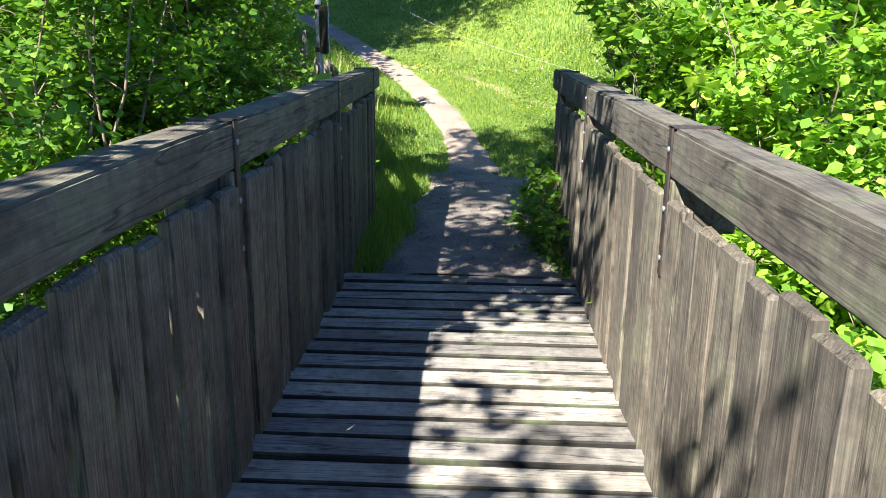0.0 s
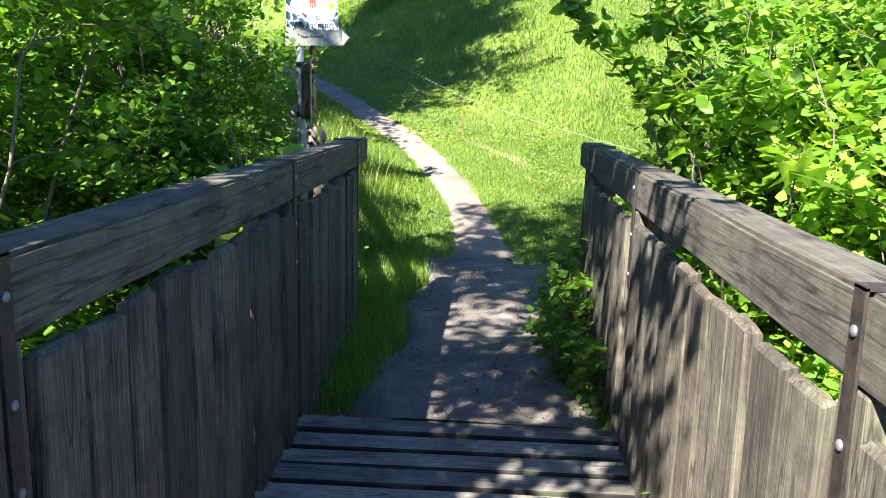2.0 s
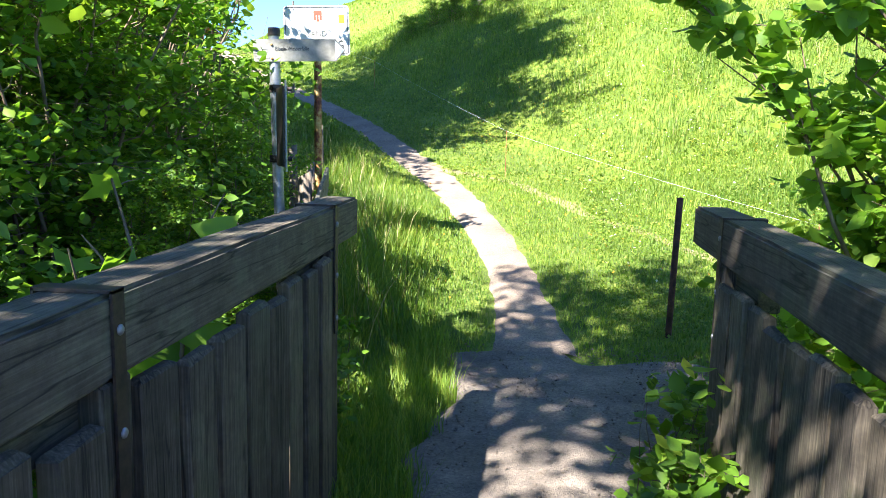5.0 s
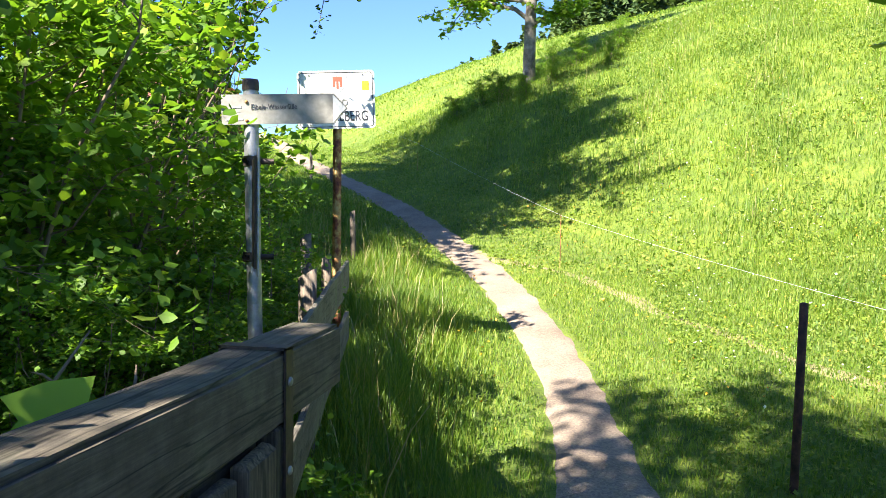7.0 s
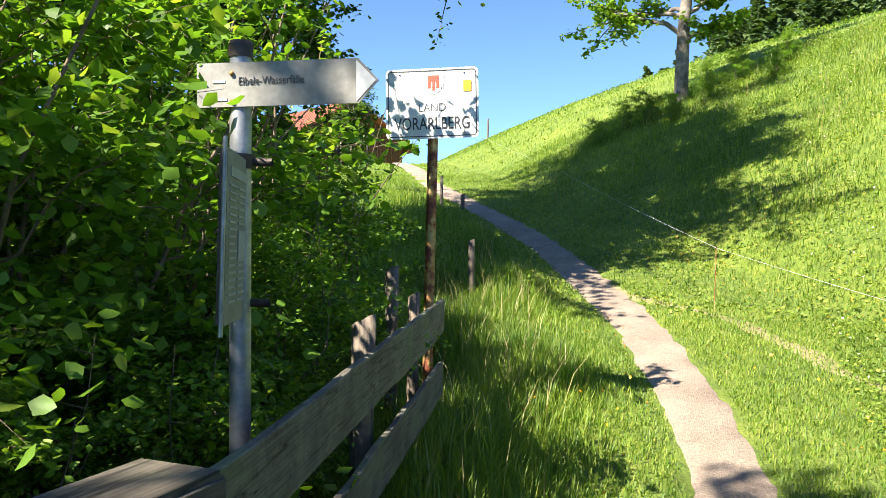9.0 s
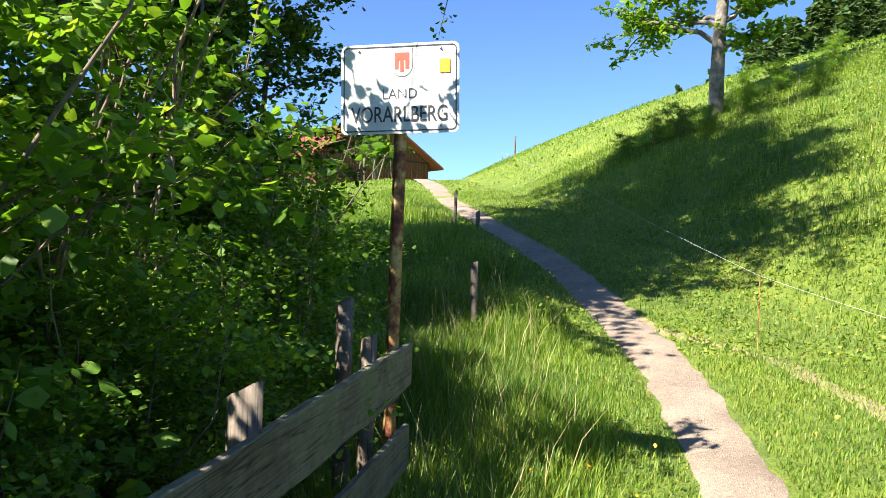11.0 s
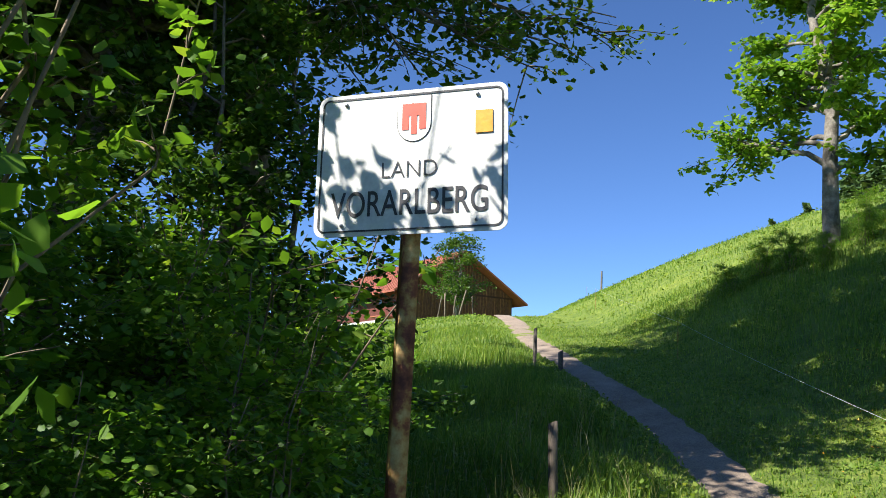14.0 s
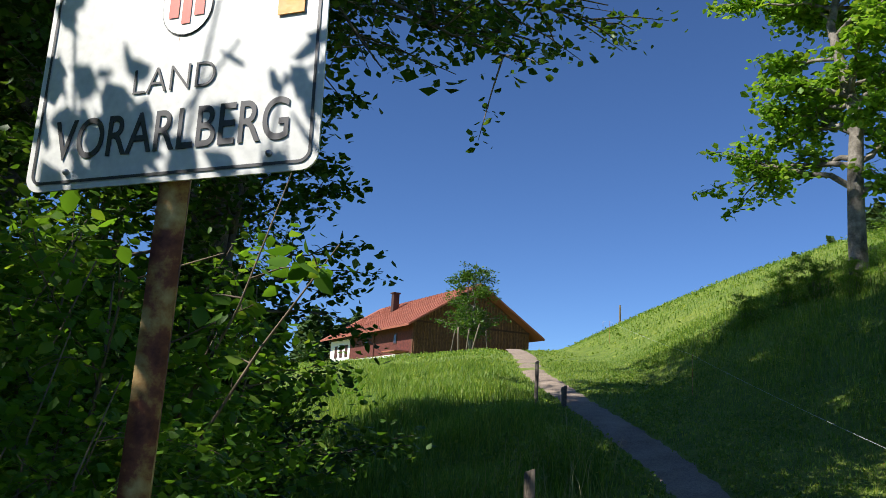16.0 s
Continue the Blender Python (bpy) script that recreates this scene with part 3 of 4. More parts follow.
# waymark on a galvanised pole
wx, wy = -1.455, 7.335
way = tagged(empty("signpost", Matrix.Translation((wx, wy, 0))), "galvanised steel pole with a weathered white arrow sign", "signpost")
inv = Matrix.Translation((-wx, -wy, 0))
place("pole", tubes_mesh("pole", [([(wx + 0.06, wy, -0.6), (wx + 0.03, wy, 0.7), (wx, wy, 1.99)], [0.030] * 3, 16)]), STEEL, way, "", inv)
place("cap", tubes_mesh("cap", [([(wx, wy, 1.985), (wx, wy, 2.015), (wx, wy, 2.03), (wx, wy, 2.031)], [0.034, 0.034, 0.031, 0.0], 16)]), IRON, way, "dark pole cap", inv)
for cz in (1.70, 1.31):
    place("clamp", tubes_mesh("clamp", [([(wx + 0.008, wy, cz - 0.02), (wx + 0.008, wy, cz + 0.02)], [0.036] * 2, 14), ([(wx, wy - 0.03, cz), (wx, wy - 0.055, cz)], [0.012] * 2, 8), ([(wx, wy, cz), (wx + 0.09, wy + 0.03, cz)], [0.012] * 2, 8)]), IRON, way, "", inv)
ARROW = Matrix.Translation((-1.455, 7.298, 1.905)) @ Euler((0, radians(-2.0), radians(13.5))).to_matrix().to_4x4()
bm = bmesh.new()
front = bm.faces.new([bm.verts.new(p) for p in ((-0.10, 0, -0.06), (0.35, 0, -0.06), (0.405, 0, 0.0), (0.35, 0, 0.06), (-0.10, 0, 0.06))])
ext = bmesh.ops.extrude_face_region(bm, geom=[front])
for v in ext["geom"]:
    if isinstance(v, bmesh.types.BMVert):
        v.co.y += 0.006
bmesh.ops.recalc_face_normals(bm, faces=bm.faces)
arrow = part("arrow_sign", bm, OLDWHITE, way, "weathered white arrow board with black lettering", inv @ ARROW)
lettering("Eibele-Wasserfälle", 0.031, BLACK, arrow, Matrix.Translation((0.11, -0.002, 0.008)) @ FACE, width=0.182)
part("tip_mark", (lambda b: (b.faces.new([b.verts.new(p) for p in ((0.345, -0.002, -0.055), (0.398, -0.002, 0), (0.345, -0.002, 0.055))]), b)[1])(bmesh.new()), WHITE, arrow)
for x0, z0, wd in ((-0.055, 0.005, 0.035), (-0.085, -0.044, 0.07)):
    part("small_print", box(x0, -0.002, z0, x0 + wd, -0.0005, z0 + 0.008), GREYPAINT, arrow)
for bz in (0.03, -0.045):
    bm = bmesh.new()
    bmesh.ops.create_uvsphere(bm, u_segments=8, v_segments=5, radius=0.007, matrix=Matrix.Translation((0.0, -0.003, bz)))
    part("bolt", bm, RUST_DAPPLED, arrow, smooth=True)
# notice panel clamped to the pole, facing the path
PANEL = Matrix.Translation((-1.365, 7.205, 1.49)) @ Euler((0, radians(1.5), radians(115.5))).to_matrix().to_4x4()
panel = part("notice_panel", rounded(0.30, 0.43, 0.008, 0.012), NOTICE_SHADED, way, "faded notice panel with grey print, leaf shade in its colour", inv @ PANEL)
part("backing", box(-0.148, 0.013, -0.212, 0.148, 0.02, 0.212), IRON, panel, "dark backing plate")
part("title_bar", box(-0.11, -0.003, 0.15, 0.12, -0.001, 0.175), GREYPAINT, panel)
for k in range(17):
    for x0, x1 in ((-0.12, -0.01), (0.01, 0.12)):
        if x0 > 0 and 5 < k < 10:
            continue
        part("print_line", box(x0, -0.003, 0.125 - 0.018 * k, x1 - 0.012 * (k % 3), -0.001, 0.131 - 0.018 * k), GREYPAINT, panel)
part("picture", box(0.015, -0.003, -0.06, 0.12, -0.001, 0.02), GREYPAINT, panel)
for fx in (-0.157, 0.157):
    place("frame_bar", tubes_mesh("frame_bar", [([(fx, 0.006, -0.24), (fx, 0.006, 0.24)], [0.006] * 2, 6)]), STEEL, panel)

# ---- plank fence between bridge and border sign ----
fence = tagged(empty("plank_fence", Matrix.Translation((-1.4, 8.2, 0))), "weathered two-board plank fence on rough posts", "fence")
inv = Matrix.Translation((1.4, -8.2, 0))
A, B = Vector((-0.93, 6.10, 0)), Vector((-1.885, 10.13, 0))
run = (B - A).length
turn = math.atan2(B.y - A.y, B.x - A.x)
for z0, z1 in ((1.035, 1.118), (0.655, 0.728)):
    rise = math.atan2(z1 - z0, run)
    bm = box(0, -0.014, -0.21, run, 0.014, 0)
    bmesh.ops.subdivide_edges(bm, edges=[e for e in bm.edges if abs(e.verts[0].co.x - e.verts[1].co.x) > 1], cuts=24)
    bmesh.ops.bevel(bm, geom=[e for e in bm.edges if e.calc_face_angle(0) > 0.5], offset=0.003, segments=1, affect="EDGES")
    for v in bm.verts:
        v.co.z += 0.010 * noise.noise(v.co * 3.0 + Vector((0, 0, z0 * 9)))
        v.co.y += 0.006 * noise.noise(v.co * 2.0 + Vector((7, 0, z0)))
    part("board", bm, WOOD_F, fence, "", inv @ Matrix.Translation((A.x, A.y, z0)) @ Matrix.Rotation(turn, 4, "Z") @ Matrix.Rotation(-rise, 4, "Y"))


def rough_post(name, x, y, z0, z1, r, lean=(0, 0), mat=POSTWOOD, sides=9, seed=1):
    """A split round post with an uneven, sloping top."""
    rr = random.Random(seed)
    lines = [(x + lean[0] * k / 5, y + lean[1] * k / 5, z0 + (z1 - z0) * k / 5) for k in range(6)]
    me = tubes_mesh(name, [(lines + [(x + lean[0], y + lean[1], z1 + 0.004)], [r * rr.uniform(0.9, 1.1) for _ in range(6)] + [0.001], sides)])
    for v in me.vertices:
        v.co.x += rr.uniform(-0.08, 0.08) * r
        v.co.y += rr.uniform(-0.08, 0.08) * r
        if v.co.z > z1 - 0.01:
            v.co.z += 0.5 * (v.co.x - x - lean[0]) + rr.uniform(-0.1, 0.1) * r
    return place(name, me, mat)


for x, y, z, r, s in ((-1.615, 8.47, 1.15, 0.05, 1), (-1.965, 9.86, 1.155, 0.036, 2), (-1.27, 7.2, 0.92, 0.05, 3)):
    o = rough_post("post", x, y, -0.8, z, r, seed=s)
    o.parent, o.matrix_basis = fence, inv
stalk = tubes_mesh("dry_stalk", [([(-1.0, 7.62, 0.05), (-0.95, 7.7, 0.30), (-0.87, 7.8, 0.50), (-0.78, 7.9, 0.63)], [0.003, 0.003, 0.0025, 0.0015], 5)])
tagged(place("dry_stalk", stalk, STRAW), "bent dry grass stalk beside the parapet", "stalk")
tall = rough_post("old_post", -2.14, 9.99, -0.6, 1.30, 0.042, (-0.03, 0.0), BARK, seed=4)
tagged(tall, "old split wooden post beside the plank fence", "post")

red = tubes_mesh("steel_post", [([(1.005, 8.66, -0.2), (1.02, 8.67, 0.5), (1.033, 8.682, 1.05), (1.033, 8.682, 1.056)], [0.023, 0.023, 0.023, 0.002], 8)])
tagged(place("steel_post", red, RUST_D), "short rusty red steel post in the grass", "post")


def stake(x, y, z0, z1, r, label, lean=(0, 0), mat=POSTWOOD, seed=1, name="stake"):
    return tagged(rough_post(name, x, y, z0, z1, r, lean, mat, 7, seed), label, "stake", "stakes along the path")


stake(-2.95, 13.95, 0.2, 1.47, 0.034, "pale wooden stake standing in tall grass", (-0.03, 0), seed=5)
stake(-5.45, 20.7, 1.5, 2.36, 0.045, "short dark wooden stake beside the path", (0, 0), BARK, 6)
stake(-5.93, 20.75, 1.5, 2.74, 0.032, "thin dark wooden stake beside the path", (0, 0), BARK, 7)

# ---- electric fence wire on the hillside ----
WIRE_POSTS = [(2.3, 9.6), (-0.40, 14.33), (-3.85, 22.0), (-8.9, 33.0), (-15, 50)]
tops = []
for k, (x, y) in enumerate(WIRE_POSTS):
    z = float(land(x, y))
    tops.append(Vector((x, y, z + 0.66)))
    tagged(place("fence_rod", tubes_mesh("fence_rod", [([(x, y, z - 0.2), (x, y, z + 0.68)], [0.005, 0.005], 6)]), RUST_DAPPLED), "thin rusty rod carrying the pasture wire", "fence rod", "pasture fence rods")
lines = []
for a, b in zip(tops, tops[1:]):
    lines.append(([a.lerp(b, t / 10) - Vector((0, 0, 0.12 * t / 10 * (1 - t / 10))) for t in range(11)], [0.0016] * 11, 5))
tagged(place("pasture_wire", tubes_mesh("pasture_wire", lines), WIRE), "white pasture fence wire along the hillside", "wire")

hx, hy = -19.9, 68.0
tagged(place("hill_pole", tubes_mesh("hill_pole", [([(hx, hy, float(land(hx, hy)) - 0.3), (hx, hy, 11.2)], [0.09, 0.07], 7)]), BARK), "wooden pole on the hill crest", "pole")

# ---- farmhouse with a barn on the rise ----
BARN = Matrix.Translation((-33.0, 69.0, 6.8)) @ Matrix.Rotation(radians(57), 4, "Z")
barn = tagged(empty("farmhouse", BARN), "old farmhouse with brown boarded barn and red tiled roof", "farmhouse")
BW, BL, EAVE, TOP = 11.2, 20.3, 2.95, 6.45
# local axes: x along the gable, y into the depth; the gable's right foot is at x = BW / 2


def roof_z(x):
    return TOP - (TOP - EAVE) * abs(x) / (BW / 2)


bm = bmesh.new()
outer = [(-BW / 2, -0.5), (BW / 2, -0.5), (BW / 2, EAVE), (0, TOP - 0.1), (-BW / 2, EAVE)]
f = bm.faces.new([bm.verts.new((x, 0, z)) for x, z in outer])
ext = bmesh.ops.extrude_face_region(bm, geom=[f])
for v in ext["geom"]:
    if isinstance(v, bmesh.types.BMVert):
        v.co.y += 0.25
bmesh.ops.recalc_face_normals(bm, faces=bm.faces)
gable = part("gable_wall", bm, BARNWOOD, barn, "brown vertical boarding with battens")
part("side_wall", box(-BW / 2, 0.25, 0.3, -BW / 2 + 0.25, BL * 0.72, EAVE), BARNRED, barn, "dark red boarding")
part("side_wall", box(BW / 2 - 0.25, 0.25, -2.5, BW / 2, BL, EAVE), BARNWOOD, barn)
part("rear_wall", box(-BW / 2, BL, -2.5, BW / 2, BL + 0.25, EAVE), BARNWOOD, barn)
base = part("base_wall", box(-BW / 2 - 0.03, 0.6, -2.6, -BW / 2 + 0.25, BL * 0.72, 0.3), PLASTER, barn, "whitewashed base wall")
house = part("house_wall", box(-BW / 2 - 0.02, BL * 0.72, -2.6, -BW / 2 + 0.25, BL, EAVE - 0.6), PLASTER, barn, "white plastered dwelling wall")
part("upper_wall", box(-BW / 2, BL * 0.72, EAVE - 0.6, -BW / 2 + 0.25, BL, EAVE), BARNDARK, barn)
for k in range(37):
    x = -BW / 2 + 0.15 + k * 0.297
    part("batten", box(x - 0.035, -0.05, -0.5, x + 0.035, 0.0, roof_z(x) - 0.15), BATTEN, gable)
part("cross_beam", box(-BW / 2, -0.07, EAVE - 0.1, BW / 2, -0.051, EAVE + 0.05), BARNDARK, gable)
for k in range(9):
    y = 1.2 + k * 1.5
    part("base_window", box(-BW / 2 - 0.05, y, -0.55, -BW / 2 - 0.032, y + 0.55, 0.05), GLASS, base)
for y, z0, z1 in ((3.2, 1.2, 2.1), (9.8, 1.1, 2.0)):
    win = part("shutter_window", box(-BW / 2 - 0.05, y, z0, -BW / 2 - 0.002, y + 0.7, z1), BARNDARK, barn)
    part("pane", box(-BW / 2 - 0.06, y + 0.1, z0 + 0.1, -BW / 2 - 0.052, y + 0.6, z1 - 0.1), GLASS, win)
for y in (15.2, 16.7, 18.2):
    win = part("window", box(-BW / 2 - 0.06, y, 0.6, -BW / 2 - 0.022, y + 0.75, 1.8), BARNDARK, house)
    for z in (-1.2,):
        part("window", box(-BW / 2 - 0.06, y, z, -BW / 2 - 0.022, y + 0.75, z + 1.0), BARNDARK, house)
part("drainpipe", box(-BW / 2 - 0.12, 8.2, -0.3, -BW / 2 - 0.05, 8.28, EAVE), BARNDARK, barn)
for s in (-1, 1):
    bm = bmesh.new()
    over, thick = 0.95, 0.16
    ex = (BW / 2 + over) * s
    ez = EAVE - (TOP - EAVE) * over / (BW / 2)
    sect = [(0, TOP), (ex, ez), (ex, ez + thick), (0, TOP + thick)]
    f = bm.faces.new([bm.verts.new((x, -1.1, z)) for x, z in sect])
    ext = bmesh.ops.extrude_face_region(bm, geom=[f])
    for v in ext["geom"]:
        if isinstance(v, bmesh.types.BMVert):
            v.co.y = BL + 0.9
    bmesh.ops.recalc_face_normals(bm, faces=bm.faces)
    roof = part("roof", bm, ROOF, barn, "red clay tile roof")
    for k in range(int(BL / 0.75)):
        y = -0.9 + k * 0.82
        if y > BL:
            break
        m = Matrix.Translation((ex * 0.5, y, (TOP + ez) / 2 + thick + 0.012)) @ Matrix.Rotation(math.atan2(TOP - ez, abs(ex)) * s, 4, "Y")
        L = math.hypot(ex, TOP - ez) / 2
        part("tile_course", box(-L, -0.05, -0.015, L, 0.05, 0.03), ROOF, roof, "", m)
chim = part("chimney", box(-2.2, 12.6, 3.8, -1.6, 13.2, 7.05), BARNDARK, barn, "dark brick chimney")
part("chimney_cap", box(-2.3, 12.5, 7.05, -1.5, 13.3, 7.17), BARNDARK, chim)
part("shed_roof", box(-BW / 2 - 1.3, 0.6, 0.35, -BW / 2 - 0.03, 3.4, 0.45), ROOF, barn, "", Matrix.Rotation(radians(0), 4, "Y"))


# ---- trees and shrubs ----
def twiggy(rng, base, end, sag, radius, twigs, reach):
    """A bending limb with side twigs: tube rows, and the twig lines that carry leaves."""
    base, end = np.asarray(base, float), np.asarray(end, float)
    span = np.linalg.norm(end - base)
    ts = np.linspace(0, 1, 7)
    pts = [base + (end - base) * t + np.array((0, 0, sag * 4 * t * (1 - t))) + rng.normal(0, 0.02 * span, 3) * (t > 0) for t in ts]
    rows, carry = [(pts, [radius * (1 - 0.85 * t) for t in ts], 5)], []
    for _ in range(twigs):
        t = rng.uniform(0.22, 1.0)
        q = np.array([np.interp(t, ts, [p[i] for p in pts]) for i in range(3)])
        d = (end - base) / (span + 1e-6) * rng.uniform(0.2, 0.9) + rng.normal(0, 0.55, 3) * np.array((1, 1, 0.45))
        d /= np.linalg.norm(d)
        tip = q + d * reach * rng.uniform(0.5, 1.1) - np.array((0, 0, 0.12 * reach))
        rows.append(([q, (q + tip) / 2 + np.array((0, 0, 0.04 * reach)), tip], [radius * 0.3, radius * 0.2, radius * 0.08], 3))
        carry.append((q, tip))
    return rows, carry


def foliage_on(rng, carry, count, jitter):
    a, b = np.array([c[0] for c in carry]), np.array([c[1] for c in carry])
    pick = rng.integers(0, len(a), count)
    u = rng.uniform(0.15, 1.05, count)[:, None]
    return a[pick] * (1 - u) + b[pick] * u + rng.normal(0, 1, (count, 3)) * jitter * np.array((1, 1, 0.6))


def woody(name, seed, height, radius, stems, limbs, count, size, leaf, bark, shape=LEAF_SHAPE, faces=LEAF_FACES, base=0.03, lean=0.3, start=0.12, crown="foliage", trunk="stem", twigs=5, jitter=0.07):
    """A shrub or tree: woody part with limbs and twigs, and a crown of single leaves along the twigs."""
    rng = np.random.default_rng(seed)
    root = empty(name)
    rows, carry = [], []
    for s in range(stems):
        a, tilt = rng.uniform(0, 2 * math.pi), rng.uniform(0.3 * lean, lean)
        p = np.array((rng.normal(0, 0.05 * (stems - 1)), rng.normal(0, 0.05 * (stems - 1)), -0.4))
        top = np.array((math.cos(a) * tilt * height, math.sin(a) * tilt * height, height * rng.uniform(0.8, 1.0)))
        n = 9
        pts = [p + (top - p) * k / (n - 1) + rng.normal(0, 0.014 * height, 3) * (k > 1) for k in range(n)]
        r0 = base * rng.uniform(0.75, 1.0)
        rows.append((pts, [r0 * (1 - 0.85 * k / (n - 1)) for k in range(n)], 9))
        for b in range(limbs):
            k = rng.uniform(start, 0.98)
            q = np.array([np.interp(k * (n - 1), range(n), [pp[i] for pp in pts]) for i in range(3)])
            az = rng.uniform(0, 2 * math.pi)
            reach = radius * rng.uniform(0.5, 1.1) * (1.15 - 0.6 * k)
            end = q + np.array((math.cos(az) * reach, math.sin(az) * reach, rng.uniform(-0.1, 0.6) * reach))
            rr, cc = twiggy(rng, q, end, 0.06 * reach, r0 * 0.4 * (1.1 - 0.7 * k), twigs, 0.45 * reach + 0.08)
            rows += rr
            carry += cc
    place(trunk, tubes_mesh(trunk, rows), bark, root)
    place(crown, leaves(crown, rng, foliage_on(rng, carry, count, jitter), size, shape=shape, faces=faces), leaf, root)
    return root


def plant(proto, x, y, z, turn, scale, label, category, group):
    m = Matrix.Translation((x, y, z)) @ Matrix.Rotation(turn, 4, "Z")
    ob = proto if not proto.get("label") else copy_thing(proto, m)
    ob.matrix_basis = m
    ob.scale = (scale,) * 3
    return tagged(ob, label, category, group)


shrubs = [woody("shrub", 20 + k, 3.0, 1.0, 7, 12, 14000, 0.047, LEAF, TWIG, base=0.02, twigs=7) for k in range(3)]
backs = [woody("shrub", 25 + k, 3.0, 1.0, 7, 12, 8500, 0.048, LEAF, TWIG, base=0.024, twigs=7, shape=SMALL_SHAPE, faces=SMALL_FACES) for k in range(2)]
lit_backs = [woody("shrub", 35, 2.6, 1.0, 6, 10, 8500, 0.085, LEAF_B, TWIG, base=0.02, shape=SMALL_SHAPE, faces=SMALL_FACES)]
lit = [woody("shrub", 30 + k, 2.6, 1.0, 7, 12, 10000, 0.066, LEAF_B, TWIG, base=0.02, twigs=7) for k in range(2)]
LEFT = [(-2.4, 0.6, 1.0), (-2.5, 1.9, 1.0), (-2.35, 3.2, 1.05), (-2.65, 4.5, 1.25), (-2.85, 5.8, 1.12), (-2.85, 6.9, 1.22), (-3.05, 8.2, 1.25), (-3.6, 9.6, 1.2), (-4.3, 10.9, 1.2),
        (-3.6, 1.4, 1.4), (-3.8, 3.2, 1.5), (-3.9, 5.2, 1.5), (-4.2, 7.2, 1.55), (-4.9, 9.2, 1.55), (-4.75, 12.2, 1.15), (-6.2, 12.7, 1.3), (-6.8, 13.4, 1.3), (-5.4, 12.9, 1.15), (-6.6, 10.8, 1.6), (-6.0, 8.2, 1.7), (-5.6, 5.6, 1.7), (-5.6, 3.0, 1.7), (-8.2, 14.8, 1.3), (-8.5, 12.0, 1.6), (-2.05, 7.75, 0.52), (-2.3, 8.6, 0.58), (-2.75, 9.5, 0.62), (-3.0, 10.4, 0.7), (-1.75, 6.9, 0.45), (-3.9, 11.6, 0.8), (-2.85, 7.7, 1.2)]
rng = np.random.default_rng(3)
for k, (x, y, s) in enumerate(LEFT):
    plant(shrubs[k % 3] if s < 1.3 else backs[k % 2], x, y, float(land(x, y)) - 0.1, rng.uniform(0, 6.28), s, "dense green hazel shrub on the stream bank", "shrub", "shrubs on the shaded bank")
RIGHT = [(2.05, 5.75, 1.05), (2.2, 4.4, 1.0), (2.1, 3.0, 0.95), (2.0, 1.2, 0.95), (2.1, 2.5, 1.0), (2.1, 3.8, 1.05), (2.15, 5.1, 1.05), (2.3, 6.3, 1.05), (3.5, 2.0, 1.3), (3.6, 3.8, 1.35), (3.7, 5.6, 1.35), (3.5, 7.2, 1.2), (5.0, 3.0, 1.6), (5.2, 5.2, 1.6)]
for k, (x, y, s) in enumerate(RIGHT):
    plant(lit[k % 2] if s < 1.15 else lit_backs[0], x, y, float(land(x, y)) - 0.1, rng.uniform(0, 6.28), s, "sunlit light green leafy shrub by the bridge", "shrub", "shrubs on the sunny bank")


def arching(name, seed, foot, ends, count, size, leaf, label, shape=LEAF_SHAPE, faces=LEAF_FACES, twigs=7, reach=0.3, outer=0.35):
    """A shrub of long arching shoots."""
    rng = np.random.default_rng(seed)
    root = empty(name, Matrix.Translation(foot))
    rows, carry = [], []
    for e in ends:
        rr, cc = twiggy(rng, (0, 0, -0.2), Vector(e) - Vector(foot), 0.35, 0.016, twigs, reach)
        rows += rr
        carry += [c for c in cc if np.linalg.norm(c[0][:2]) > outer * (Vector(e) - Vector(foot)).to_2d().length]
    place("stem", tubes_mesh("stem", rows), TWIG, root)
    place("foliage", leaves("foliage", rng, foliage_on(rng, carry, count, 0.04), size, shape=shape, faces=faces, droop=1.0), leaf, root)
    return tagged(root, label, "shrub")


arching("shrub", 41, (2.0, 6.2, -0.4), [(0.5, 6.2, 2.1), (0.78, 6.35, 1.85), (0.85, 6.5, 1.95), (1.2, 6.9, 1.75), (1.0, 5.9, 2.2), (1.15, 6.2, 1.6), (0.98, 6.3, 1.85), (0.92, 6.1, 2.35), (1.1, 6.4, 2.5), (1.05, 6.0, 2.0)], 2000, 0.08, LEAF_B, "arching leafy shrub hanging over the bridge end")
arching("shrub", 42, (-3.3, 8.9, -0.8), [(-2.33, 9.38, 3.2), (-2.15, 9.5, 3.18), (-2.4, 9.2, 3.35), (-2.5, 9.75, 2.95), (-2.6, 9.3, 3.1), (-2.1, 9.25, 3.5), (-2.75, 8.6, 2.5), (-2.45, 9.1, 3.05), (-2.3, 9.3, 2.95), (-2.65, 9.15, 3.45), (-2.4, 9.25, 3.6)], 940, 0.062, LEAF, "arching hazel shrub with round leaves above the sign", twigs=12, reach=0.25, outer=0.7)
arching("shrub", 43, (-4.3, 11.2, -0.5), [(-2.5, 11.3, 2.2), (-2.8, 11.0, 2.3), (-2.75, 11.3, 2.5), (-3.1, 11.4, 2.2)], 300, 0.075, LEAF, "arching hazel shrub beside the border sign", reach=0.3)
arching("maple_sapling", 44, (-1.25, 5.3, -0.4), [(-1.15, 5.75, 1.22), (-1.3, 5.2, 1.18), (-1.2, 6.1, 1.1), (-1.45, 5.6, 1.3), (-1.1, 4.7, 1.1)], 26, 0.17, LEAF_B, "maple sapling with large lobed leaves by the handrail", LOBED_SHAPE, LOBED_FACES, 3, 0.15)
